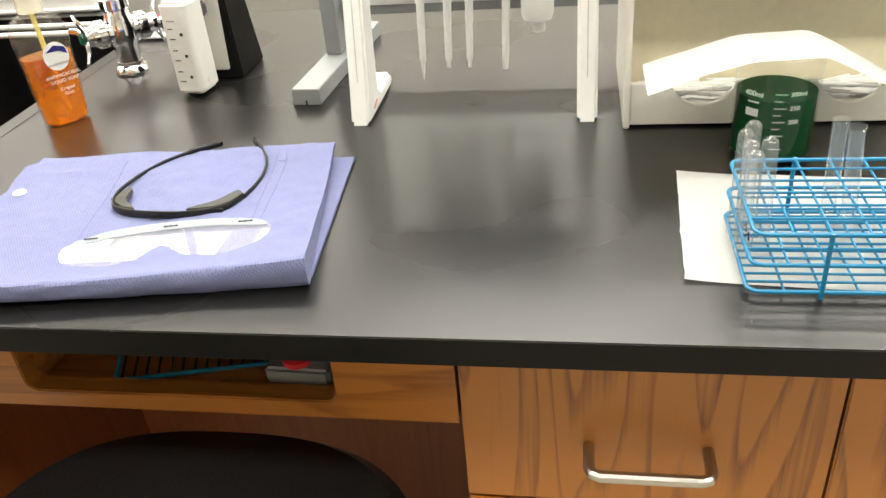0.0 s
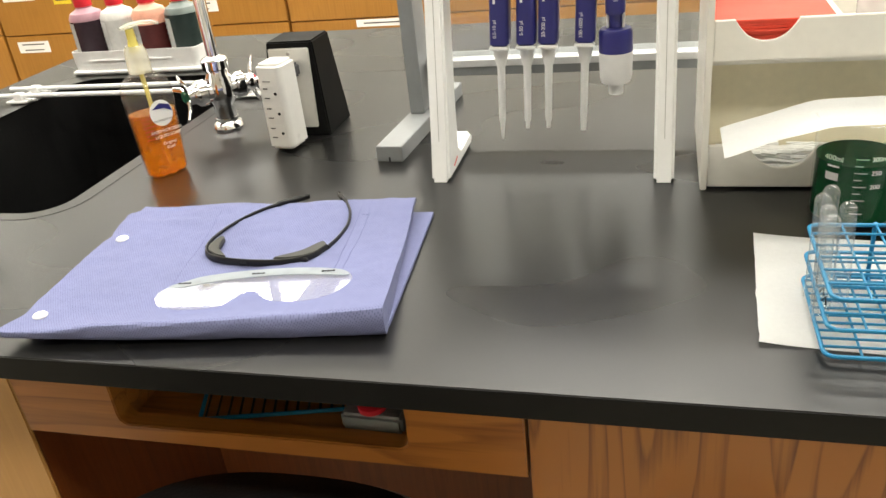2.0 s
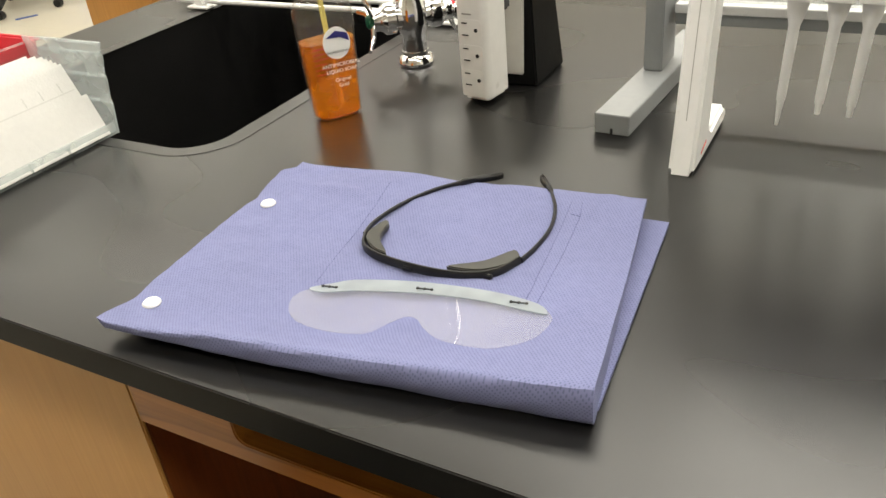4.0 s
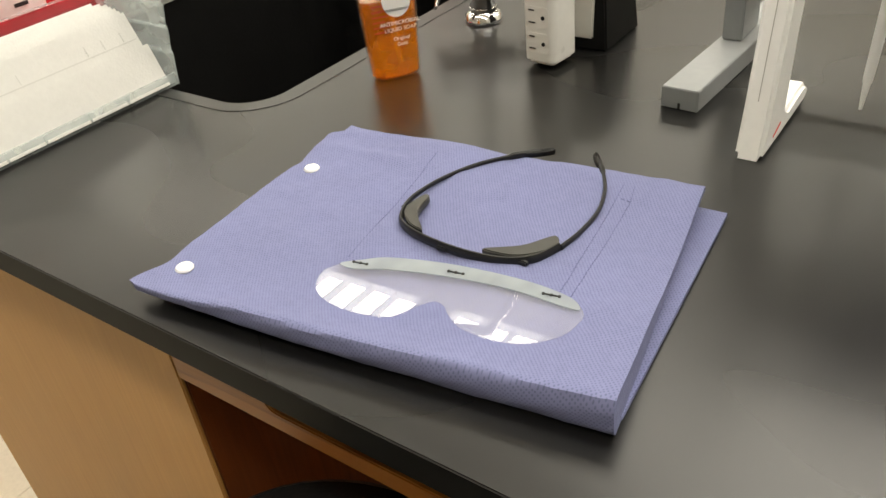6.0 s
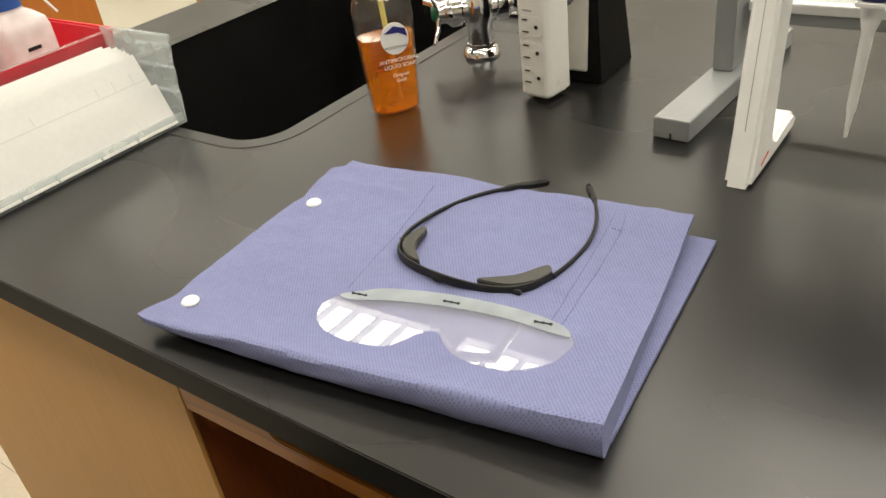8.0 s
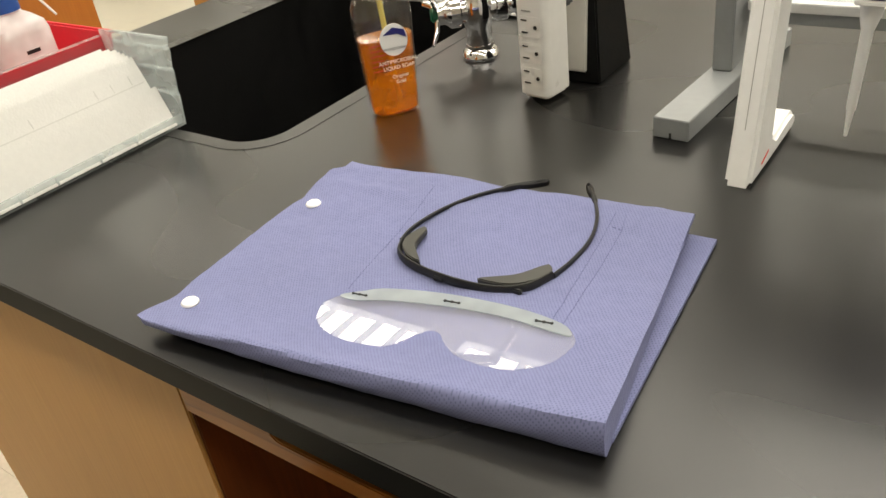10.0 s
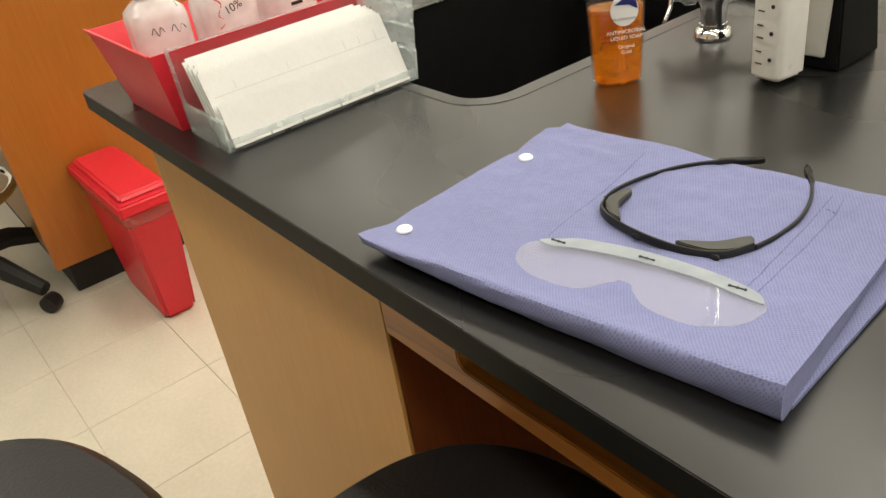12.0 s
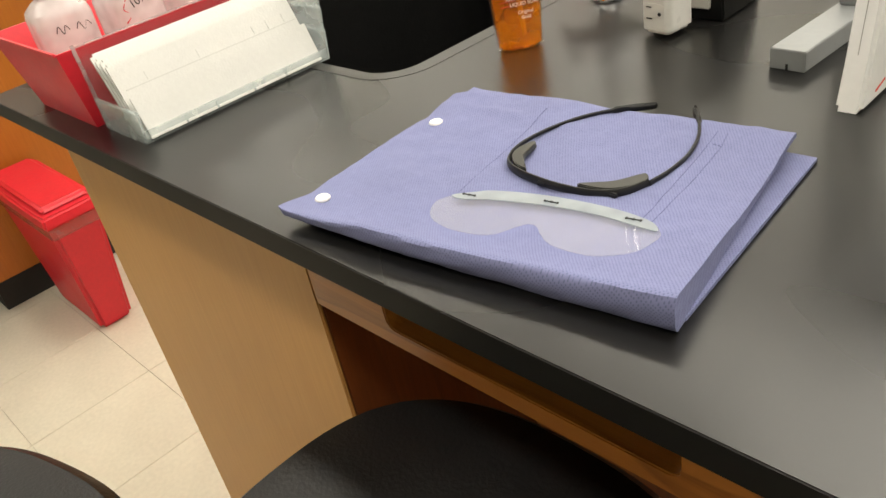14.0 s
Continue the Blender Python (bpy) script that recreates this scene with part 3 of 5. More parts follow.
def gown_top(u, v):
    z = 0.0105 + 0.0125 * u ** 4 * (1 - v) + 0.004 * u * (1 - v) ** 3 + 0.0075 * v ** 3
    taut = 0.25 + 0.75 * min(1, v / 0.3)
    z += taut * (0.0019 * noise.noise((u * 5, v * 4, 1.3)) + 0.0011 * noise.noise((u * 17, v * 15, 4.1)))
    z += 0.0003 * max(0, 1 - v * 4) * noise.noise((u * 30 + v * 22, v * 6, 9.7))
    z += 0.0085 * min(1, u * 4) * (1 - u ** 3) * max(0, 1 - v / 0.16) ** 2
    z -= 0.001 * max(0, 1 - (1 - v) / 0.04) ** 2
    z += 0.0065 * max(0, 1 - u / 0.2) ** 2 * (1 - v) ** 2
    z += 0.0014 * taut * noise.noise((u * 7 + v * 3, v * 2.2, 6.6)) + 0.0022 * math.exp(-((v - 0.86 + 0.25 * (u - 0.1) ** 2) / 0.022) ** 2) * max(0, 1 - abs(u - 0.16) / 0.18)
    return TOP + z


def left_edge(v):
    """How far the open side of the gown stands out: slack between the snaps, drawn in at each."""
    bulge = -0.0115 * v ** 0.6 * min(1, max(0, (0.955 - v) / 0.03))
    dent = 0.0035 * math.exp(-((v - 0.13) / 0.05) ** 2) + 0.003 * math.exp(-((v - 0.74) / 0.03) ** 2)
    return bulge + dent - 0.006 * max(0, 1 - v / 0.09)


def gown_layer(u0, u1, off_r, lift, thick, fold):
    """One folded layer: the front edge is a soft roll that goes down to the table."""
    nu, nv = 96, 72
    bm = bmesh.new()
    cols = []
    for i in range(nu + 1):
        u = i / nu
        ring = []
        a = GFL.lerp(GFR + Vector((off_r[0], off_r[2], 0)), u)
        if not fold:
            a += Vector((0.010, 0.016, 0)) * (1 - u) ** 2 + Vector((0, 0.010, 0)) * u * (1 - u)
        b = GBL.lerp(GBR + Vector((off_r[1], off_r[3], 0)), u)
        if not fold:
            b += Vector((0.006, -0.006, 0)) * (1 - u) ** 3
        fwd = (a - b).normalized()
        for j in range(nv + 1):
            v = 1 - j / nv
            p = a.lerp(b, v)
            if fold:
                p.x += left_edge(v) * (1 - u) ** 4
            ring.append(Vector((p.x, p.y, gown_top(u, v) if fold else TOP + lift + thick + 0.001 * noise.noise((u * 6, v * 5, 7)))))
        zt = ring[-1].z
        zb = TOP + (0.0010 + 0.0085 * (1 - u) ** 3 if fold else lift)
        r = (zt - zb) / 2
        tuck = -0.001 + 0.003 * (1 - u) ** 0.8
        if fold:
            for k in range(1, 9):
                t = math.pi * k / 9
                sway = 0.0011 * noise.noise((u * 9 + k * 0.35, k * 0.35, 2.2)) + 0.0004 * noise.noise((u * 45 - k * 0.6, k * 0.5, 5.1))
                ring.append(Vector((a.x, a.y, zb + r + r * math.cos(t))) + fwd * (min(r * 0.6, 0.0055) * math.sin(t) ** 0.7 + sway - tuck * (1 - math.cos(t)) / 2))
        for j in range(nv + 1):
            v = j / nv
            p = a.lerp(b, v)
            if fold:
                p.x += left_edge(v) * (1 - u) ** 4
                p -= fwd * tuck * max(0, 1 - v / 0.15)
                rise = min(1, v * 1.3)
                z = zb + (gown_top(u, v) - 0.004 - zb) * rise * rise * (3 - 2 * rise)
            else:
                z = TOP + lift
            ring.append(Vector((p.x, p.y, z)))
        cols.append([bm.verts.new(p) for p in ring])
    n = len(cols[0])
    for c, d in zip(cols, cols[1:]):
        for j in range(n):
            k = (j + 1) % n
            bm.faces.new((c[j], c[k], d[k], d[j]))
    for c in (cols[0], cols[-1]):
        for j in range(nv):
            bm.faces.new((c[j], c[j + 1], c[n - 2 - j], c[n - 1 - j]))
        if fold:
            bm.faces.new(c[nv:n - nv])
    bmesh.ops.recalc_face_normals(bm, faces=bm.faces[:])
    return bm


gown = thing("folded_gown", "folded periwinkle blue disposable isolation gown lying flat", "gown", pose(-0.14, 0.15, TOP))
wpart("upper_fold", gown_layer(0, 1, (0, 0, 0, 0), 0.0042, 0.004, True), GOWN, gown)
wpart("lower_fold", gown_layer(0, 1, (-0.001, 0.019, 0.009, -0.006), 0.0006, 0.003, False), GOWN, gown)


def on_gown(x, y):
    """Height of the gown's top at a place."""
    u = v = 0.5
    for _ in range(6):
        a, b = GFL.lerp(GFR, u), GBL.lerp(GBR, u)
        v += (y - a.lerp(b, v).y) / (b.y - a.y)
        p, q = GFL.lerp(GBL, v), GFR.lerp(GBR, v)
        u += (x - p.lerp(q, u).x) / (q.x - p.x)
    return gown_top(min(1, max(0, u)), min(1, max(0, v)))


def seam(pts):
    bm = bmesh.new()
    line = [Vector(p) for p in pts]
    for a, b in zip(line, line[1:]):
        n = max(2, int((b - a).length / 0.004))
        for i in range(n):
            p, q = a.lerp(b, i / n), a.lerp(b, (i + 0.68) / n)
            t = tube([(p.x, p.y, on_gown(p.x, p.y) + 0.0002), (q.x, q.y, on_gown(q.x, q.y) + 0.0002)], 0.00022, 5)
            bm = join(bm, t)
    return bm


wpart("stitching", seam([(-0.201, 0.248, 0), (-0.178, 0.108, 0)]), THREAD, gown, "dark dashed stitching")
wpart("stitching", seam([(-0.048, 0.267, 0), (-0.030, 0.13, 0)]), THREAD, gown, "dark dashed stitching")
wpart("stitching", seam([(-0.040, 0.268, 0), (-0.035, 0.249, 0), (-0.044, 0.250, 0)]), THREAD, gown, "dark dashed stitching")
wpart("stitching", seam([(-0.035, 0.249, 0), (-0.022, 0.13, 0)]), THREAD, gown, "dark dashed stitching")
for sx, sy in ((-0.2845, 0.189), (-0.2705, 0.0435)):
    wpart("snap_button", moved(lathe([(0, 0), (0.0062, 0), (0.0066, 0.0012), (0.0055, 0.0026), (0.003, 0.0032), (0, 0.0033)], 24), pose(sx, sy, on_gown(sx, sy) - 0.0003)), SNAP, gown, "white plastic snap")

gl = thing("safety_glasses", "black plastic safety glasses frame without its lens", "glasses", pose(-0.11, 0.2, TOP + 0.012))
ZG = TOP + 0.0155
brow = smooth_path([(-0.176, 0.172, ZG), (-0.167, 0.156, ZG), (-0.146, 0.147, ZG), (-0.110, 0.1425, ZG + 0.0008), (-0.080, 0.147, ZG), (-0.062, 0.158, ZG), (-0.053, 0.178, ZG)], 8)
wpart("brow_bar", tube(brow, 0.0017, 10, 0.0038), BLACK, gl)


def temple(pts):
    p = smooth_path(pts, 8)
    k = len(p)
    return tube(p, [0.0014 + 0.0008 * (i > k * 0.78) for i in range(k)], 8, [0.0026 - 0.0008 * math.sin(3 * i / k) + 0.0012 * (i > k * 0.8) for i in range(k)])


wpart("temple_arm", temple([(-0.177, 0.171, ZG), (-0.180, 0.190, ZG), (-0.1745, 0.217, ZG + 0.001), (-0.162, 0.244, ZG + 0.002), (-0.145, 0.266, ZG + 0.002), (-0.126, 0.285, ZG + 0.001)]), BLACK, gl)
wpart("temple_arm", temple([(-0.052, 0.178, ZG), (-0.049, 0.200, ZG), (-0.049, 0.226, ZG + 0.001), (-0.056, 0.252, ZG + 0.002), (-0.069, 0.276, ZG + 0.002), (-0.082, 0.293, ZG + 0.001)]), BLACK, gl)


def temple_tip(a, b):
    """A flat paddle with a slot at the end of an arm."""
    a, b = Vector(a), Vector(b)
    d = (b - a).normalized()
    side = Vector((-d.y, d.x, 0))
    return tube(smooth_path([a, a.lerp(b, 0.3) + side * 0.0016, a.lerp(b, 0.8) + side * 0.0016, b, a.lerp(b, 0.8) - side * 0.0016, a.lerp(b, 0.3) - side * 0.0016, a], 4), 0.0011, 8, 0.0026)


wpart("temple_tip", temple_tip((-0.137, 0.274, ZG + 0.0016), (-0.118, 0.292, ZG + 0.0006)), BLACK, gl, "slotted rubber ear tip")
wpart("temple_tip", temple_tip((-0.073, 0.281, ZG + 0.0018), (-0.086, 0.299, ZG + 0.0008)), BLACK, gl, "slotted rubber ear tip")


def side_pad(pts):
    c = [Vector((x, y, 0)) for x, y in pts]
    return moved(prism([(p.x, p.y) for p in smooth_path(c, 5, True)], 0.005, 0.0008), pose(0, 0, ZG - 0.0022))


wpart("side_pad", side_pad([(-0.174, 0.170), (-0.172, 0.190), (-0.166, 0.189), (-0.161, 0.168), (-0.146, 0.152), (-0.160, 0.155)]), PAD, gl, "dark grey side pad")
wpart("side_pad", side_pad([(-0.054, 0.178), (-0.059, 0.186), (-0.064, 0.182), (-0.075, 0.166), (-0.096, 0.151), (-0.074, 0.153), (-0.060, 0.164)]), PAD, gl, "dark grey side pad")
for a, b in ((-0.122, 0.1425), (-0.066, 0.1530)):
    wpart("lens_peg", box(a - 0.004, a + 0.004, b - 0.0025, b + 0.001, ZG - 0.002, ZG + 0.002, 0.0008), BLACK, gl)

ln = thing("replacement_lens", "clear plastic wraparound lens lying on the gown", "lens", pose(-0.094, 0.108, on_gown(-0.094, 0.108)))


def lens_z(x, y):
    """A gently bowed sheet that rests on the cloth's high spots."""
    s = (x + 0.094) / 0.085
    return LENS_REST + 0.0026 * s - 0.004 * (y - 0.1)


def lens_sheet(ctrl, dz=0.0):
    pts = smooth_path([(x, y, 0) for x, y in ctrl], 6, True)
    bm = bmesh.new()
    vs = [bm.verts.new((p.x, p.y, 0)) for p in pts]
    es = [bm.edges.new((vs[i], vs[(i + 1) % len(vs)])) for i in range(len(vs))]
    bmesh.ops.triangle_fill(bm, use_beauty=True, edges=es)
    ext = bmesh.ops.extrude_face_region(bm, geom=bm.faces[:])
    low = [v for v in ext["geom"] if isinstance(v, bmesh.types.BMVert)]
    for v in bm.verts:
        v.co.z = lens_z(v.co.x, v.co.y) + dz
    for v in low:
        v.co.z -= 0.0008
    bmesh.ops.recalc_face_normals(bm, faces=bm.faces[:])
    return bm


LENS_TOP = [(-0.179, 0.083), (-0.174, 0.097), (-0.162, 0.107), (-0.146, 0.117), (-0.104, 0.128), (-0.055, 0.133), (-0.021, 0.130)]
LENS_LOW = [(-0.008, 0.122), (-0.005, 0.113), (-0.010, 0.095), (-0.030, 0.079), (-0.060, 0.0765), (-0.077, 0.084), (-0.085, 0.0905), (-0.093, 0.0910), (-0.099, 0.083), (-0.110, 0.066), (-0.140, 0.0600), (-0.166, 0.0655)]
LENS_REST = 0.0
LENS_SPOTS = [(-0.094 + (x + 0.094) * f, 0.1 + (y - 0.1) * f) for x, y in LENS_TOP + LENS_LOW for f in (1.0, 0.8, 0.5)]
LENS_REST = 0.0011 + max(on_gown(x, y) - lens_z(x, y) for x, y in LENS_SPOTS)
wpart("clear_sheet", lens_sheet(LENS_TOP + LENS_LOW), LENS, ln).visible_shadow = False
band = LENS_TOP[1:] + [(-0.010, 0.122), (-0.020, 0.1205), (-0.050, 0.1215), (-0.075, 0.1195), (-0.105, 0.1145), (-0.140, 0.1050), (-0.162, 0.0960)]
wpart("brow_band", lens_sheet(band, 0.0005), LENS_BAND, ln, "milky grey upper band")
for sx, sy in ((-0.161, 0.1025), (-0.0965, 0.1210), (-0.031, 0.1265)):
    wpart("slot", moved(join(box(-0.0050, 0.0050, -0.0004, 0.0004, 0, 0.0006), lathe([(0, 0), (0.0011, 0), (0.0011, 0.0006), (0, 0.0006)], 10), moved(lathe([(0, 0), (0.0011, 0), (0.0011, 0.0006), (0, 0.0006)], 10), pose(-0.005, 0, 0)), moved(lathe([(0, 0), (0.0011, 0), (0.0011, 0.0006), (0, 0.0006)], 10), pose(0.005, 0, 0))), pose(sx, sy, lens_z(sx, sy) + 0.0006, 0, 0, 10)), BLACK, ln)

# ---- soap bottle ----
sb = thing("soap_bottle", "half-full clear pump bottle of orange liquid hand soap", "soap bottle", pose(-0.359, 0.397, TOP, 0, 0, 55) @ Matrix.Diagonal((1.06, 1.06, 1.04, 1)))


def oval(profile, seg=40, fx=1.0, fy=0.62, power=3.0):
    """A bottle of rounded oblong plan: profile of (half width, height)."""
    bm = bmesh.new()
    rings = []
    for r, z in profile:
        ring = []
        f = fy if r > 0.0145 else 1.0
        for i in range(seg):
            a = 2 * math.pi * i / seg
            c, s = math.cos(a), math.sin(a)
            q = power if r > 0.0145 else 2.0
            d = (abs(c) ** q + abs(s) ** q) ** (-1 / q)
            ring.append(bm.verts.new((r * d * c * fx, r * d * s * f, z)))
        rings.append(ring)
    for a, b in zip(rings, rings[1:]):
        for i in range(seg):
            bm.faces.new((a[i], a[(i + 1) % seg], b[(i + 1) % seg], b[i]))
    bm.faces.new(rings[0][::-1])
    bm.faces.new(rings[-1])
    return bm


part("bottle", oval([(0.020, 0.0), (0.0242, 0.003), (0.0248, 0.012), (0.0268, 0.06), (0.0285, 0.098), (0.0280, 0.108), (0.0240, 0.118), (0.0160, 0.1235), (0.0125, 0.1245), (0.0125, 0.128)]), BOTTLE, sb)
part("soap", oval([(0.0185, 0.002), (0.0228, 0.005), (0.0234, 0.013), (0.0252, 0.058), (0.0262, 0.079), (0.0262, 0.0795)]), SOAP, sb, "orange liquid soap")
part("collar", lathe([(0.0, 0.126), (0.0128, 0.126), (0.0132, 0.128), (0.0122, 0.150), (0.0095, 0.157), (0.0, 0.157)], 28), MILKY_YELLOW, sb, "ribbed milky collar")
part("pump_stem", lathe([(0, 0.150), (0.0062, 0.150), (0.0056, 0.160), (0.0048, 0.163), (0.0045, 0.176), (0, 0.176)], 20), STRAW, sb, "yellowish pump stem")
part("nozzle", tube([(-0.010, 0, 0.1775), (0.0, 0, 0.1795), (0.012, 0, 0.180), (0.026, 0, 0.1785), (0.034, 0, 0.175)], [0.0055, 0.0060, 0.005, 0.0036, 0.0022], 12, [0.0018, 0.003, 0.0028, 0.0024, 0.0017]), MILKY_YELLOW, sb, "milky pump nozzle")
part("dip_tube", tube([(0.0, 0, 0.128), (0.002, 0, 0.08), (0.006, 0, 0.012)], 0.0028, 8), STRAW, sb, "yellow dip tube")
lab = part("front_label", moved(lathe([(0, 0), (0.0135, 0), (0.0135, 0.0006), (0, 0.0006)], 28, 1.0, 1.15), pose(0.004, -0.0181, 0.079, 90, 0, 0)), WHITE, sb, "white oval label with blue cap")
part("swoosh", moved(prism([(-0.010, 0.006), (0.0, 0.012), (0.011, 0.008), (0.0125, 0.0), (0.004, 0.005)], 0.0004), pose(0.004, -0.0188, 0.079, 90, 0, 0)), NAVY, lab)
for body_, sz, zz in (("ANTIMICROBIAL", 0.0052, 0.0575), ("LIQUID SOAP", 0.0052, 0.0515), ("Original", 0.0050, 0.0425), ("Gold", 0.0050, 0.0370)):
    writing("label_print", body_, sz, WHITE, sb, pose(0.0055, -0.0176, zz, 90, 0, 0))
writing("label_print", "PROFESSIONAL", 0.0034, DARKGREY, lab, pose(0.004, -0.0190, 0.0705, 90, 0, 0))
for i in range(6):
    part("back_print", box(-0.020, -0.008 + 0.003 * (i % 2), -0.0163, -0.0160, 0.050 + 0.005 * i, 0.0512 + 0.005 * i), LABEL_RED, sb, "dark red label print")

# ---- tap ----
tap = thing("laboratory_tap", "chrome laboratory mixing tap with wing handles and green index", "tap", pose(-0.361, 0.569, TOP))
part("base_flange", lathe([(0, 0), (0.0215, 0), (0.0225, 0.003), (0.0205, 0.009), (0.0165, 0.012), (0.0165, 0.016), (0, 0.016)], 10), CHROME, tap)
part("column", lathe([(0.0150, 0.012), (0.0152, 0.036), (0.0185, 0.042), (0.0205, 0.052), (0.0205, 0.064), (0.0185, 0.074), (0.0160, 0.080), (0.0160, 0.086), (0.0190, 0.088), (0.0190, 0.100), (0.0165, 0.103), (0.009, 0.106)], 32), CHROME, tap)
part("spout_riser", tube([(0, 0, 0.100), (-0.002, 0, 0.25), (-0.006, 0.0, 0.42), (-0.035, -0.03, 0.47), (-0.09, -0.06, 0.46), (-0.10, -0.07, 0.40)], 0.0085, 16), CHROME, tap)
for sgn, col in ((-1, GREEN), (1, RED)):
    arm = moved(lathe([(0, 0), (0.0155, 0), (0.0155, 0.020), (0.0190, 0.022), (0.0190, 0.033), (0.0150, 0.037), (0.0130, 0.040), (0.0130, 0.048), (0.0, 0.048)], 12), pose(0, 0, 0.058, 0, 90 * sgn, 45))
    a = part("valve_arm", arm, CHROME, tap)
    d = Vector((math.cos(radians(45)) * sgn, math.sin(radians(45)) * sgn, 0))
    side = Vector((-d.y, d.x, 0))
    hub = d * 0.048 + Vector((0, 0, 0.058))
    part("index_button", moved(lathe([(0, 0), (0.0085, 0), (0.0085, 0.005), (0.006, 0.007), (0, 0.007)], 20), Matrix.Translation(hub) @ d.to_track_quat("Z", "Y").to_matrix().to_4x4()), col, tap, "green index button" if sgn < 0 else "red index button")
    for ang in (60, 180, 300):
        w = side * math.cos(radians(ang)) + Vector((0, 0, 1)) * math.sin(radians(ang))
        part("wing", tube([hub + w * 0.006, hub + w * 0.020 + d * 0.003, hub + w * 0.035 + d * 0.010], [0.0055, 0.0105, 0.0085], 12, [0.0035, 0.003, 0.002], d), CHROME, tap)

# ---- socket pedestal and plug-in outlet strip ----
ped = thing("socket_pedestal", "black bench-top socket pedestal with steel cover plate", "socket", pose(-0.228, 0.567, TOP))


def taper(w0, d0, w1, d1, h, shift=0.0, bevel=0.002):
    bm = box(-0.5, 0.5, -0.5, 0.5, 0, h)
    for v in bm.verts:
        top = v.co.z > h / 2
        w, d = (w1, d1) if top else (w0, d0)
        v.co.x *= w
        v.co.y = v.co.y * d + (shift if top else 0)
    bmesh.ops.bevel(bm, geom=bm.edges[:], offset=bevel, segments=2, affect="EDGES")
    return bm


part("housing", taper(0.086, 0.080, 0.066, 0.058, 0.127), PED_BLACK, ped)
part("cover_plate", moved(box(-0.029, 0.029, -0.002, 0.002, -0.053, 0.053, 0.0015), pose(-0.001, -0.0365, 0.066, -5.0, 0, 0)), PLATE, ped, "pale metal cover plate")
part("screw", moved(lathe([(0, 0), (0.003, 0), (0.0022, 0.0012), (0, 0.0014)], 12), pose(-0.001, -0.0340, 0.112, 85, 0, 0)), STEEL, ped)

st = thing("outlet_strip", "white plug-in outlet strip with three sockets, plugged into the pedestal", "outlet strip", pose(-0.2290, 0.471, TOP + 0.004, 0, 0, -8))
W = 0.0188
part("case", moved(prism(rounded(-W, W, -0.006, 0.036, 0.0085, 6), 0.112, 0.004, 3), pose(0, 0, 0, 0, 0, 0)), STRIP, st)
part("plug_neck", box(-0.006, 0.012, 0.0355, 0.0535, 0.082, 0.100, 0.003), DARKGREY, st)
part("brand_mark", box(-0.0085, 0.0025, -0.0066, -0.0060, 0.0900, 0.0915), SEAM, st)
for i in range(3):
    z = 0.0165 + 0.0262 * i
    so = part("socket", moved(prism(rounded(-0.014, 0.014, -0.0105, 0.0105, 0.004, 4), 0.00025), pose(0, -0.0060, z + 0.006, 90, 0, 0)), STRIP, st)
    part("slot", box(-0.0095, -0.0030, -0.0072, -0.0064, z + 0.0121, z + 0.0132), MATT, so)
    part("slot", box(-0.0095, -0.0020, -0.0072, -0.0064, z - 0.0001, z + 0.0010), MATT, so)
    part("ground_hole", moved(lathe([(0, 0), (0.0020, 0), (0.0020, 0.0008), (0, 0.0008)], 16), pose(0.0075, -0.0064, z + 0.0062, 90, 0, 0)), MATT, so)

# ---- clear divider panel on grey feet ----
dv = thing("bench_divider", "clear bench divider panel in a white rail on grey metal feet", "divider", pose(0.1, 0.62, TOP))
for fx in (-0.0630, 0.62):
    f = wpart("foot", box(fx - 0.0170, fx + 0.0170, 0.430, 0.696, TOP, TOP + 0.0195, 0.0008), GREY, dv)
    moved_m = Matrix.Translation((fx, 0.563, 0)) @ Matrix.Rotation(radians(-3.2), 4, "Z") @ Matrix.Translation((-fx, -0.563, 0))
    f.data.transform(dv.matrix_basis.inverted() @ moved_m @ dv.matrix_basis)
    notch = moved(box(-0.0011, 0.0011, -0.0006, 0.002, 0.0004, 0.006), moved_m @ pose(fx, 0.430, TOP))
    wpart("cable_notch", notch, MATT, dv, "dark notch in the foot")
    wpart("column", box(fx - 0.0135, fx + 0.0055, 0.552, 0.602, TOP + 0.0198, TOP + 0.44, 0.001), GREY, dv)
wpart("bottom_rail", box(-0.053, 0.600, 0.577, 0.599, TOP + 0.062, TOP + 0.080, 0.001), GREY, dv)
wpart("rail_lip", box(-0.053, 0.600, 0.574, 0.5765, TOP + 0.074, TOP + 0.083, 0.0008), RAIL, dv, "white rail lip")
wpart("rail_lip", box(-0.053, 0.600, 0.5995, 0.602, TOP + 0.074, TOP + 0.089, 0.0008), RAIL, dv, "white rail lip")
wpart("rail_lip", box(-0.053, 0.600, 0.577, 0.599, TOP + 0.0805, TOP + 0.0825), RAIL, dv, "white rail lip")
pn = wpart("panel", box(-0.052, 0.598, 0.586, 0.590, TOP + 0.083, TOP + 0.42), PANE, dv, "clear plastic panel")
pn.visible_shadow = False

# ---- pipette stand ----
ps = thing("pipette_stand", "white pipette stand with dark hanger bar holding five pipettes", "pipette stand", pose(0.12, 0.39, TOP))


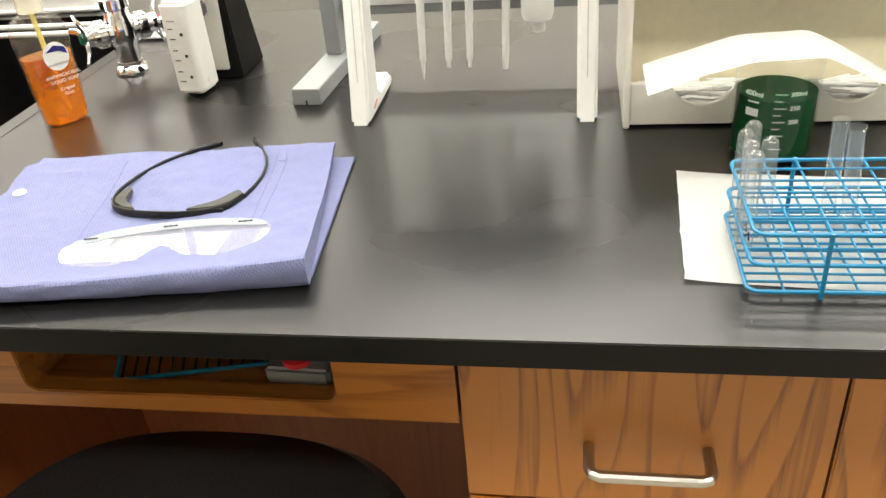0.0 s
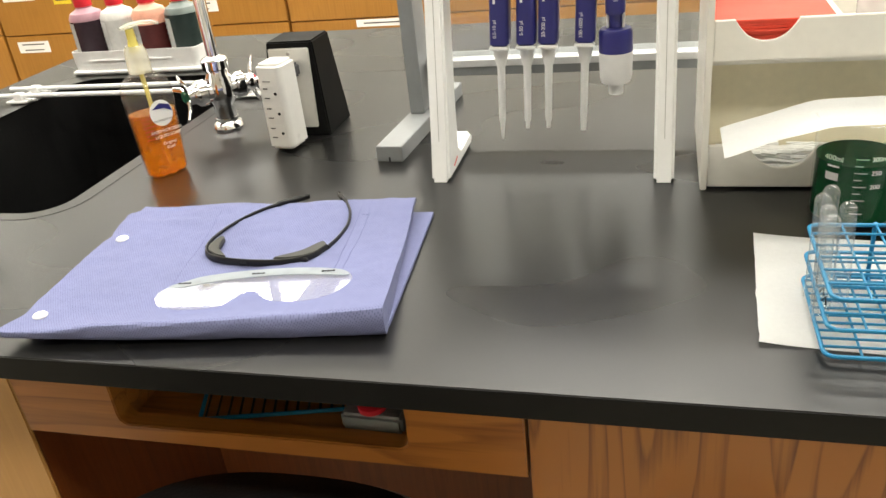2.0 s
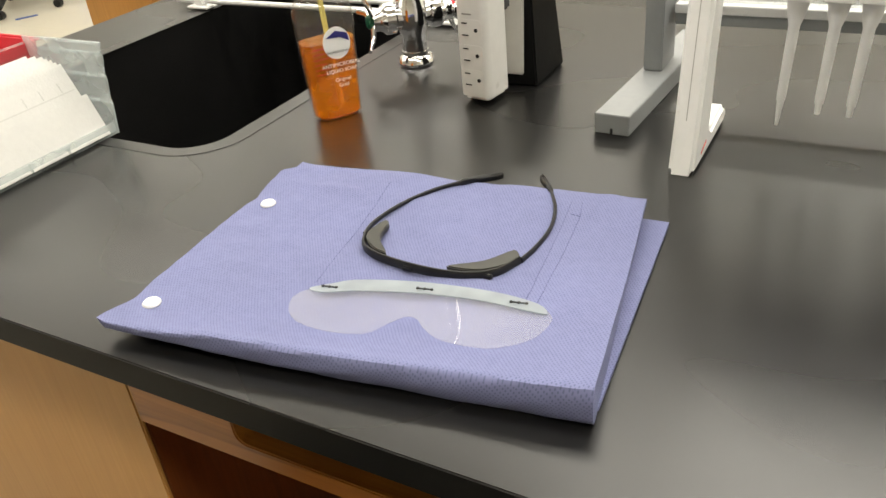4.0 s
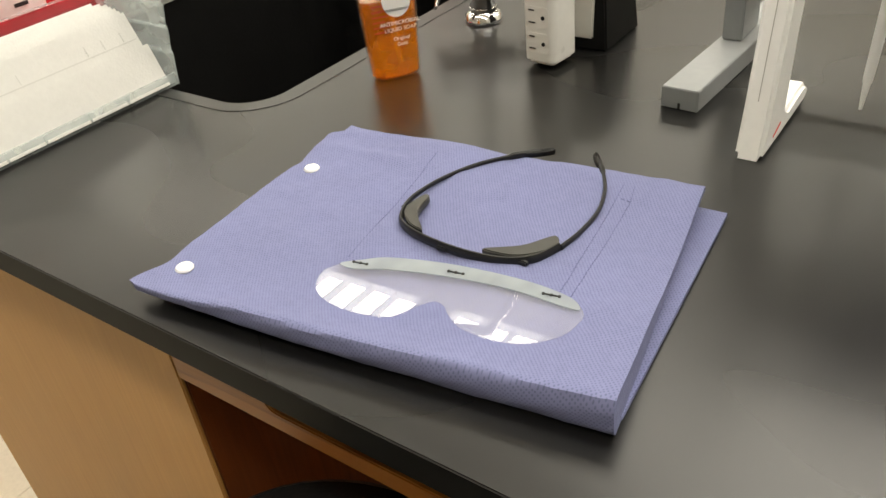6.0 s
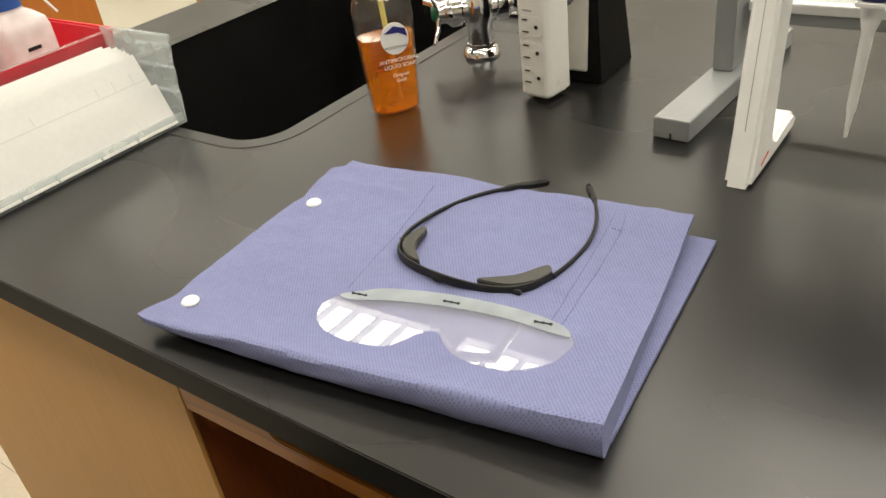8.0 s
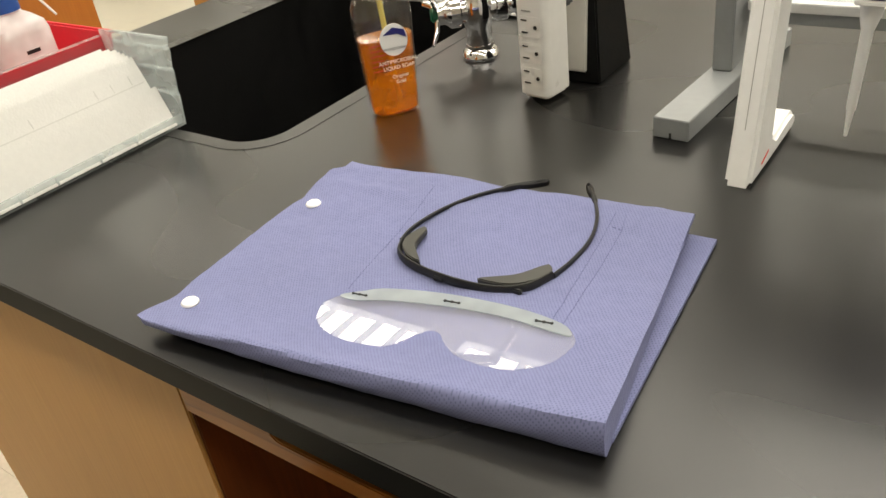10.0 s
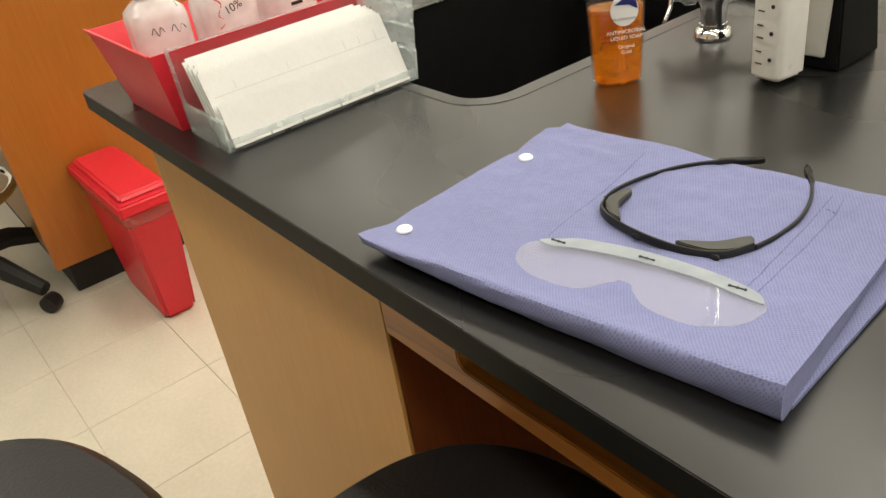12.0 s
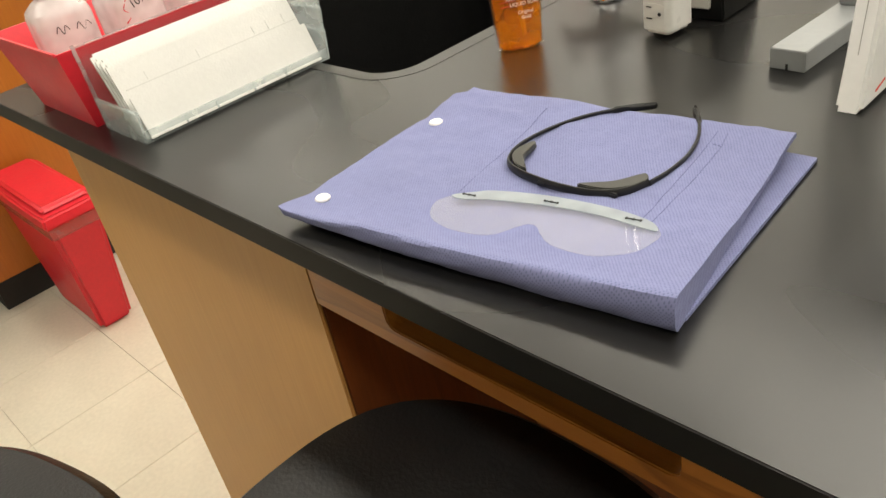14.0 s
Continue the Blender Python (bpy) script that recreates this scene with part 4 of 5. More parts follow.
def stand_leg(x):
    # side view: y back, z up
    outl = [(0.000, 0.0), (0.050, 0.0), (0.118, 0.001), (0.126, 0.005), (0.126, 0.012), (0.118, 0.018), (0.100, 0.018), (0.068, 0.015), (0.056, 0.022), (0.062, 0.080), (0.110, 0.33), (0.078, 0.33), (0.012, 0.040)]
    bm = moved(prism(outl, 0.021, 0.0032, 3), Matrix(((0, 0, 1, 0), (1, 0, 0, 0), (0, 1, 0, 0), (0, 0, 0, 1))))
    return moved(bm, pose(x, 0, 0))


for lx in (0.0, 0.243):
    lg = wpart("leg", moved(stand_leg(lx - 0.001), pose(0, 0.366, TOP + 0.0005)), WHITE, ps)
    wpart("foot_pad", box(lx + 0.0015, lx + 0.0185, 0.369, 0.486, TOP, TOP + 0.0006), MATT, ps)
    wpart("seam", moved(tube([(lx + 0.0095, 0.377, TOP + 0.045), (lx + 0.0095, 0.4435, TOP + 0.325)], 0.0003, 6), pose(0, 0, 0)), SEAM, ps)
wpart("brand_mark", moved(box(0.0197, 0.0203, -0.009, 0.009, -0.0011, 0.0011), pose(0, 0.402, TOP + 0.012, 14, 0, 0)), REDCARD, ps)
wpart("hanger_bar", box(0.019, 0.242, 0.450, 0.467, TOP + 0.187, TOP + 0.29, 0.003), DARKGREY, ps, "dark grey hanger bar")


def pipette(x, tip, text):
    p = thing("pipette", "navy and white single-channel pipette hanging on the stand", "pipette", pose(x - 0.0063, 0.425, TOP - 0.0045, 0, 2.5, 0), "pipettes on the stand")
    zb = 0.1435
    hb = moved(prism(rounded(-0.0105, 0.0105, -0.013, 0.012, 0.006, 5), 0.155, 0.002), pose(0, 0, zb, 0, 0, 0))
    for v in hb.verts:
        v.co.y += (v.co.z - zb) * 0.05
    part("handle", hb, NAVY, p)
    part("nozzle", lathe([(0, 0.056), (0.0034, 0.056), (0.0037, 0.060), (0.0044, 0.118), (0.0070, 0.128), (0.0086, 0.139), (0.0086, 0.1430), (0, 0.1430)], 24), WHITE, p, "white tip cone")
    part("ejector", box(-0.0105, 0.0105, -0.0135, -0.0045, 0.1395, 0.1432, 0.0008), WHITE, p)
    if tip == "fine":
        part("tip", lathe([(0, 0.034), (0.0013, 0.034), (0.0030, 0.058), (0, 0.058)], 16), WHITE, p)
    else:
        r = 0.0036 if tip == "wide" else 0.0027
        part("tip", lathe([(0, 0.047 - (0.003 if tip == "wide" else 0)), (r - 0.0006, 0.047 - (0.003 if tip == "wide" else 0)), (r, 0.0565), (0, 0.0565)], 16), WHITE, p)
    writing("volume_mark", text, 0.0054, WHITE, p, pose(-0.004, -0.0133, zb + 0.019, 90, -90, 0))
    mark = box(-0.0055, -0.0030, -0.0136, -0.0128, zb + 0.045, zb + 0.080)
    for v in mark.verts:
        v.co.y += (v.co.z - zb) * 0.05
    part("brand_mark", mark, WHITE, p)
    part("hook", box(-0.006, 0.006, 0.009, 0.026, zb + 0.10, zb + 0.118, 0.002), NAVY, p)
    return p


for px_, tip, text in ((0.0775, "fine", "0.5-10 µl"), (0.1065, "mid", "5-50 µl"), (0.1300, "mid", "20-200 µl"), (0.1690, "wide", "100-1000 µl")):
    pipette(px_, tip, text)
bp_ = thing("large_pipette", "large navy and white pipette with a wide white nozzle", "pipette", pose(0.2005, 0.425, TOP - 0.0105), "pipettes on the stand")
part("nozzle", lathe([(0, 0.091), (0.0075, 0.091), (0.0082, 0.102), (0.0150, 0.104), (0.0170, 0.110), (0.0178, 0.137), (0, 0.137)], 32), WHITE, bp_, "white wide nozzle")
part("collar", lathe([(0, 0.1372), (0.0178, 0.1372), (0.0176, 0.158), (0.0155, 0.1615), (0.007, 0.162), (0, 0.162)], 32), NAVY, bp_)
part("neck", lathe([(0.0065, 0.161), (0.0068, 0.176), (0.0085, 0.178)], 24), NAVY, bp_)
part("ejector_rail", box(-0.0095, -0.0068, -0.004, 0.004, 0.162, 0.21, 0.0008), WHITE, bp_)
part("ejector_rail", box(0.0068, 0.0095, -0.004, 0.004, 0.162, 0.21, 0.0008), WHITE, bp_)
part("handle", moved(prism(rounded(-0.010, 0.010, -0.0125, 0.012, 0.006, 5), 0.13, 0.002), pose(0, 0, 0.1765)), NAVY, bp_)
writing("volume_mark", "1-10 ml", 0.0060, WHITE, bp_, pose(0.001, -0.0128, 0.199, 90, -90, 0))

# ---- white organiser with red cards ----
og = thing("organiser", "white plastic bench organiser with scooped bin fronts", "organiser", pose(0.47, 0.42, TOP))
OX0, OX1, OY0, OY1, OZ1 = 0.288, 0.664, 0.351, 0.535, 1.16
wpart("side_panel", box(OX0, OX0 + 0.0065, OY0 - 0.004, OY1, TOP, OZ1, 0.001), CREAM, og)
wpart("side_panel", box(OX1 - 0.0065, OX1, OY0 - 0.004, OY1, TOP, OZ1, 0.001), CREAM, og)
wpart("back_panel", box(OX0 + 0.0067, OX1 - 0.0067, OY1 - 0.006, OY1, TOP, OZ1), CREAM, og)
wpart("bottom_shelf", box(OX0 + 0.0067, OX1 - 0.0067, OY0 + 0.0065, OY1 - 0.0065, TOP + 0.003, TOP + 0.008), CREAM, og)
wpart("inner_back", box(OX0 + 0.007, OX1 - 0.007, OY0 + 0.036, OY0 + 0.040, TOP + 0.0085, 1.0255), BEIGE, og, "beige inner board")
wpart("upper_shelf", box(OX0 + 0.0067, OX1 - 0.0067, OY0 + 0.0065, OY1 - 0.0065, 1.026, 1.031), CREAM, og)


def scooped(x0, x1, z0, z1, scoops, r):
    o = [(x0, z0), (x1, z0), (x1, z1)]
    for cx in sorted(scoops, reverse=True):
        for i in range(17):
            a = math.pi * i / 16
            e = 0.006 * (1 - math.sin(a)) ** 3
            o.append((cx + (r + e) * math.cos(a), z1 - r * 0.92 * math.sin(a) ** 0.8))
    o.append((x0, z1))
    return moved(prism(o, 0.005, 0.0008), Matrix(((1, 0, 0, 0), (0, 0, 1, 0), (0, 1, 0, 0), (0, 0, 0, 1))))


wpart("front_lip", moved(scooped(OX0 + 0.0067, OX1 - 0.0067, TOP + 0.0025, 0.9465, (0.364, 0.50, 0.60), 0.026), pose(0, OY0, 0)), CREAM, og)
wpart("upper_front", moved(scooped(OX0 + 0.0067, OX1 - 0.0067, 1.0312, 1.0695, (0.341, 0.52), 0.022), pose(0, OY0, 0)), CREAM, og)
wpart("partition", box(0.404, 0.409, OY0 + 0.006, OY1 - 0.0065, 1.0315, 1.064), CREAM, og)
cards = thing("card_stack", "stack of red cards in the upper tray of the organiser", "cards", pose(0.347, 0.43, 1.0315), "")
for i in range(12):
    wpart("card", moved(box(-0.054, 0.054, -0.075, 0.075, 0, 0.0026, 0.0004), pose(0.347 + random.uniform(-0.001, 0.001), 0.4345 + random.uniform(-0.0015, 0.0015), 1.0316 + 0.0030 * i, 0, 0, random.uniform(-0.4, 0.4))), REDCARD, cards)
jar = thing("sample_jar", "small clear jar standing in the upper tray", "jar", pose(0.452, 0.42, 1.0315))
part("jar", lathe([(0, 0), (0.022, 0), (0.024, 0.004), (0.024, 0.045), (0.020, 0.05), (0.020, 0.054)], 28), MILKY, jar)
part("lid", lathe([(0, 0.0545), (0.023, 0.0545), (0.023, 0.066), (0, 0.067)], 28), WHITE, jar)
tips = thing("tip_heap", "heap of loose clear plastic pipette tips in the lower bin", "pipette tips", pose(0.36, 0.39, TOP + 0.009))
rnd = random.Random(5)
bmt = []
for i in range(260):
    cx = rnd.choice((0.335, 0.36, 0.385, 0.49, 0.52)) + rnd.uniform(-0.02, 0.02)
    c = Vector((cx, rnd.uniform(0.362, 0.382), TOP + 0.011 + rnd.uniform(0, 0.026)))
    d = Vector((1, rnd.uniform(-0.25, 0.25), rnd.uniform(-0.12, 0.12))).normalized() * 0.022
    bmt.append(tube([c - d, c, c + d], [0.0010, 0.0021, 0.0028], 6))
tagged(wpart("loose_tip_pile", join(*bmt), TIPS, tips), kind="stuff")

# ---- beaker with folded towel over it ----
bk = thing("beaker", "glass beaker of dark green liquid with white graduations", "beaker", pose(0.418, 0.291, TOP) @ Matrix.Diagonal((0.97, 0.97, 0.93, 1)))
part("glass", lathe([(0, 0.0), (0.033, 0.0), (0.0370, 0.004), (0.0372, 0.100), (0.0385, 0.104), (0.0392, 0.1055), (0.0378, 0.1060)], 48, cap=False), GLASS_B, bk)
part("liquid", lathe([(0, 0.0035), (0.032, 0.0040), (0.0352, 0.007), (0.0353, 0.066), (0, 0.066)], 48), GREEN_LIQ, bk, "dark green liquid")


def curved_bar(ang0, ang1, z0, z1, r=0.0375):
    bm = bmesh.new()
    k = 8
    lo = [bm.verts.new((r * math.sin(radians(ang0 + (ang1 - ang0) * i / k)), -r * math.cos(radians(ang0 + (ang1 - ang0) * i / k)), z0)) for i in range(k + 1)]
    hi = [bm.verts.new((v.co.x, v.co.y, z1)) for v in lo]
    for i in range(k):
        bm.faces.new((lo[i], lo[i + 1], hi[i + 1], hi[i]))
    bmesh.ops.solidify(bm, geom=bm.faces[:], thickness=0.0002)
    return bm


BASE_A = -18
for i in range(9):
    long_ = i % 2 == 0
    part("graduation", curved_bar(BASE_A + 4, BASE_A + (20 if long_ else 14), 0.020 + 0.0068 * i, 0.0207 + 0.0068 * i), WHITE, bk)


def wrap_text(body, size, ang, z):
    a = radians(ang)
    return writing("graduation_number", body, size, WHITE, bk, pose(0.0378 * math.sin(a), -0.0378 * math.cos(a), z, 90, 0, ang))


wrap_text("300ml", 0.0060, BASE_A + 34, 0.0748)
wrap_text("250", 0.0060, BASE_A + 31, 0.0612)
wrap_text("200", 0.0060, BASE_A + 31, 0.0476)
wrap_text("400ml", 0.0072, BASE_A - 24, 0.073)
part("maker_mark", curved_bar(BASE_A - 33, BASE_A - 16, 0.0640, 0.0658), WHITE, bk)
part("writing_patch", curved_bar(BASE_A - 35, BASE_A - 16, 0.051, 0.0585), WHITE, bk, "white writing patch")

tw = thing("folded_towel", "folded white paper towel draped over the beaker", "paper towel", pose(0.42, 0.30, TOP + 0.097))


def towel():
    bm = bmesh.new()
    nu, nv = 28, 8
    grid = []
    for i in range(nu + 1):
        u = i / nu
        row = []
        for j in range(nv + 1):
            v = j / nv - 0.5
            s = (u - 0.5) * 0.235
            x = 0.4165 + s * 0.97
            y = 0.295 + v * 0.075 + s * 0.10
            z = TOP + 0.0995 - 0.9 * max(0, abs(s + 0.0) - 0.030) ** 1.15 * (0.44 if s < 0 else 0.85) + 0.0015 * noise.noise((u * 6, v * 3, 0))
            row.append(bm.verts.new((x, y, z)))
        grid.append(row)
    for i in range(nu):
        for j in range(nv):
            bm.faces.new((grid[i][j], grid[i + 1][j], grid[i + 1][j + 1], grid[i][j + 1]))
    bmesh.ops.solidify(bm, geom=bm.faces[:], thickness=-0.0022)
    return bm


wpart("towel", towel(), PAPER, tw)

# ---- paper towel sheet, wire rack and tubes ----
sheet = thing("paper_sheet", "white paper towel lying flat under the wire rack", "paper towel", pose(0.42, 0.15, TOP))


def flat_sheet():
    bm = bmesh.new()
    nu, nv = 24, 18
    c00, c10, c01, c11 = Vector((0.3205, 0.073)), Vector((0.60, 0.052)), Vector((0.331, 0.247)), Vector((0.60, 0.225))
    g = []
    for i in range(nu + 1):
        u = i / nu
        row = []
        for j in range(nv + 1):
            v = j / nv
            p = c00.lerp(c10, u).lerp(c01.lerp(c11, u), v)
            lift = 0.0012 + 0.004 * max(0, 1 - u * 6) ** 2 * (0.5 + 0.5 * noise.noise((v * 3, 0, 5))) + 0.0006 * noise.noise((u * 8, v * 7, 2))
            wob = 0.0016 * noise.noise((0, v * 9, 3)) * (u == 0)
            row.append(bm.verts.new((p.x + wob, p.y, TOP + max(0.0007, lift))))
        g.append(row)
    for i in range(nu):
        for j in range(nv):
            bm.faces.new((g[i][j], g[i + 1][j], g[i + 1][j + 1], g[i][j + 1]))
    bmesh.ops.solidify(bm, geom=bm.faces[:], thickness=-0.0006)
    return bm


wpart("sheet", flat_sheet(), PAPER, sheet)
rk = thing("wire_rack", "blue coated wire test tube rack with three shelves", "test tube rack", pose(0.46, 0.11, TOP))
RX0, RX1, RY0, RY1 = 0.361, 0.579, 0.055, 0.167


def wire_shelf(z, ny=6):
    loops = [(x, y, z) for x, y in rounded(RX0, RX1, RY0, RY1, 0.008, 4)]
    fr = wpart("shelf_frame", tube(loops + [loops[0]], 0.0016, 8), BLUE_WIRE, rk)
    nx = 9
    for i in range(1, nx):
        x = RX0 + (RX1 - RX0) * i / nx
        wpart("wire", tube([(x, RY0, z), (x, RY1, z)], 0.0010, 6), BLUE_WIRE, fr)
    for j in range(1, ny):
        y = RY0 + (RY1 - RY0) * j / ny
        wpart("wire", tube([(RX0, y, z + 0.0016), (RX1, y, z + 0.0016)], 0.0010, 6), BLUE_WIRE, fr)


wire_shelf(TOP + 0.0056, 11)
wire_shelf(TOP + 0.0275)
wire_shelf(TOP + 0.0515)
for x in (RX0 + 0.048, RX1 - 0.048):
    for y in (RY0 - 0.001, RY1 + 0.001):
        wpart("upright", tube([(x, y, TOP + 0.0012), (x, y, TOP + 0.053)], 0.0017, 8), BLUE_WIRE, rk)


def tube_mesh(L, r):
    return lathe([(r, 0), (r + 0.0006, 0.0005), (r, 0.002), (r, L - r), (r * 0.86, L - r * 0.5), (r * 0.5, L - r * 0.13), (0.0002, L)], 20, cap=False)


for i, (tx, ty, inv, lean_x, lean_y) in enumerate(((0.363, 0.131, True, 0, 0), (0.365, 0.112, True, 0, -1), (0.3635, 0.097, True, 1, 0), (0.380, 0.117, True, 0, -2), (0.371, 0.146, True, 0, 0), (0.438, 0.163, False, 9.5, -4.7), (0.451, 0.154, False, 11, -8))):
    t = thing("test_tube", "empty clear glass test tube standing upside down in the rack" if inv else "empty clear glass test tube leaning in the rack", "test tube", pose(tx, ty, TOP + 0.0085, lean_x, lean_y, 0), "test tubes")
    g = part("glass", tube_mesh(0.0855, 0.0058), GLASS, t)
    if not inv:
        g.matrix_basis = pose(0, 0, 0.0855, 180, 0, 0)
    if inv and i < 3:
        part("pen_mark", moved(tube([(-0.002, 0, 0), (0.001, 0, 0.004), (0.0015, 0, -0.003)], 0.0007, 5), pose(0, -0.0061, 0.016 + 0.002 * i)), MATT, t, "black pen mark")

# ---- bins at the end of the bench ----
cb = thing("clear_bin", "clear plastic stacking bin with a low front", "bin", pose(-0.615, 0.16, TOP))
CX0, CX1, CY0, CY1 = -0.668, -0.572, 0.034, 0.287


BIN_FILM = clear("thin_bin_plastic", (0.95, 0.95, 0.95), gloss=0.02, rough=0.2, haze=0.10, haze_color=(0.92, 0.94, 0.94), through_share=0.6)


def bin_end(y, height):
    """An end wall that flares in steps towards the front."""
    steps = [(0.0, 0.0), (0.005, 0.034), (0.003, 0.036), (0.008, 0.062), (0.006, 0.064), (0.012, 0.086), (0.010, 0.088), (0.014, 0.100)]
    front = [(CX1 + dx, z) for dx, z in steps if z <= height]
    o = front + [(CX0 - 0.12 * height, height), (CX0, 0.0)]
    return moved(prism(o, 0.0022, 0.0006), Matrix(((1, 0, 0, 0), (0, 0, 1, y), (0, 1, 0, TOP), (0, 0, 0, 1))))


wpart("low_end", bin_end(CY0, 0.036), BIN_CLEAR, cb)
wpart("end_rim", box(CX0 + 0.002, CX1 + 0.004, CY0 - 0.0008, CY0 + 0.0035, TOP + 0.034, TOP + 0.0372, 0.0008), BIN_CLEAR, cb)
wpart("end_post", moved(box(-0.0018, 0.0018, CY0, CY0 + 0.004, 0, 0.094, 0.0006), pose(CX0 + 0.003, 0, TOP + 0.003, 0, -7, 0)), BIN_CLEAR, cb)
wpart("tall_end", bin_end(CY1 - 0.0022, 0.1), BIN_CLEAR, cb)
for z, x in ((0.035, 0.003), (0.063, 0.006), (0.087, 0.010), (0.0985, 0.013)):
    wpart("rib", box(CX0 + 0.01, CX1 + x, CY1 - 0.0030, CY1 + 0.0008, TOP + z, TOP + z + 0.0022), BIN_CLEAR, cb)
wpart("floor_panel", box(CX0, CX1, CY0 + 0.0023, CY1 - 0.0025, TOP + 0.0005, TOP + 0.0028), BIN_CLEAR, cb)
wpart("front_lip", box(CX1 - 0.003, CX1, CY0 + 0.0023, CY1 - 0.0025, TOP + 0.0030, TOP + 0.0135, 0.0006), BIN_CLEAR, cb)
wpart("back_panel", moved(box(-0.001, 0.001, CY0 + 0.0023, CY1 - 0.0025, 0, 0.088), pose(CX0, 0, TOP + 0.003, 0, -7, 0)), BIN_FILM, cb)
wpart("back_rim", moved(box(-0.0018, 0.0018, CY0 + 0.0045, CY1 - 0.0035, 0.0885, 0.0915, 0.0006), pose(CX0, 0, TOP + 0.003, 0, -7, 0)), BIN_CLEAR, cb)
stack = thing("filter_paper_stack", "stack of white filter papers leaning in the clear bin", "paper stack", pose(-0.62, 0.16, TOP + 0.003))
for i in range(12):
    wpart("sheet", moved(box(-0.0010, 0.0010, -0.119 + 0.002 * (i % 3), 0.115 - 0.0035 * (i % 4), 0, 0.083 + 0.0010 * i + 0.0012 * (i % 2)), pose(-0.577 - 0.0026 * i, 0.158 + 0.001 * (i % 3), TOP + 0.0035, 0, -26 - 0.45 * i + 0.7 * (i % 2), 0)), FILTER, stack)

WRAP = pose(-0.5718, 0.158, TOP + 0.0035, 0, -23.4, 0)
wrapper = wpart("wrapper", moved(box(-0.0012, 0.0012, -0.116, 0.117, 0, 0.047, 0.0005), WRAP), FILTER, stack, "white paper wrapper")
# Greyer paper: the thin shadow of fold and embossing, painted as strips.
CREASE_SHADE = mat("paper_crease_shade", (0.56, 0.56, 0.545), rough=0.9, spec=0.1, var=0.05, scale=12)
LEAF = pose(-0.577, 0.158, TOP + 0.0035, 0, -26, 0)
wpart("fold_shade_line", moved(box(0.0009, 0.0013, -0.112, 0.112, 0.0535, 0.0547), LEAF), CREASE_SHADE, stack)
for y in (-0.085, -0.02, 0.055, 0.075, 0.098):
    wpart("pressed_mark_shade", moved(box(0.0009, 0.0013, y - 0.0005, y + 0.0005, 0.056, 0.066), LEAF), CREASE_SHADE, stack)
for y in (-0.075, -0.035, 0.015, 0.06):
    wpart("tab", box(CX1 - 0.0002, CX1 + 0.0012, y + 0.16, y + 0.1625, TOP + 0.003, TOP + 0.0125, 0.0004), BIN_CLEAR, cb)

rb = thing("red_bin", "red plastic stacking bin holding wash bottles", "bin", pose(-0.76, 0.16, TOP))


def tapered_bin(x0, x1, y0, y1, h, flare, t):
    bm = bmesh.new()
    loops = []
    for z, f, ins in ((0, 0, 0), (h, flare, 0), (h, flare, t), (0.003, 0.0, t)):
        loops.append([bm.verts.new((x, y, z)) for x, y in ((x0 - f + ins, y0 - f * 0.3 + ins), (x1 + f * 0.2 - ins, y0 - f * 0.3 + ins), (x1 + f * 0.2 - ins, y1 + f * 0.3 - ins), (x0 - f + ins, y1 + f * 0.3 - ins))])
    for a, b in zip(loops, loops[1:]):
        for i in range(4):
            bm.faces.new((a[i], a[(i + 1) % 4], b[(i + 1) % 4], b[i]))
    bm.faces.new(loops[0][::-1])
    bm.faces.new(loops[-1])
    bmesh.ops.recalc_face_normals(bm, faces=bm.faces[:])
    return bm


wpart("tub", moved(tapered_bin(-0.848, -0.6865, 0.030, 0.285, 0.092, 0.045, 0.0025), pose(0, 0, TOP)), RED, rb)
for y in (0.0135, 0.2990):
    wpart("rim", box(-0.895, -0.676, y, y + 0.0025, TOP + 0.0905, TOP + 0.094), RED, rb)


def wash_bottle(x, y, cap, turn):
    w = thing("wash_bottle", "translucent plastic wash bottle with handwritten marks", "wash bottle", pose(x, y, TOP + 0.0035, 0, 0, turn), "wash bottles")
    part("bottle", oval([(0.030, 0), (0.0335, 0.004), (0.0340, 0.104), (0.0320, 0.113), (0.0225, 0.122), (0.0165, 0.126), (0.0160, 0.128)], 40, 1.0, 1.0, 5.0), MILKY, w)
    part("cap", lathe([(0, 0.1285), (0.0195, 0.1285), (0.0195, 0.148), (0.012, 0.153), (0, 0.153)], 28), cap, w, "screw cap")
    part("spout", tube(smooth_path([(0, 0, 0.151), (0.004, 0, 0.176), (0.030, 0.004, 0.172), (0.082, 0.010, 0.126)], 5), [0.0042 - 0.0002 * i for i in range(16)], 10), MILKY, w, "milky bent spout")
    return w


b1 = wash_bottle(-0.790, 0.073, BLUE, -6)
b2 = wash_bottle(-0.766, 0.150, RED, 5)
b3 = wash_bottle(-0.758, 0.228, BLUE, 4)
wwrite("ink_mark", "10%", 0.014, MATT, b2, pose(-0.7310, 0.148, TOP + 0.105, 90, -15, 90))
for z, yy, ww in ((0.095, 0.060, 0.016), (0.093, 0.085, 0.018)):
    wpart("ink_mark", moved(tube(smooth_path([(0, -ww / 2, 0), (0, -ww / 4, 0.007), (0, 0, -0.003), (0, ww / 4, 0.006), (0, ww / 2, 0)], 4), 0.0006, 5), pose(-0.7552, yy, TOP + z)), DARKGREY, b1, "dark ink scribble")
wpart("name_bar", box(-0.7235, -0.7229, 0.220, 0.236, TOP + 0.088, TOP + 0.092), MATT, b3)
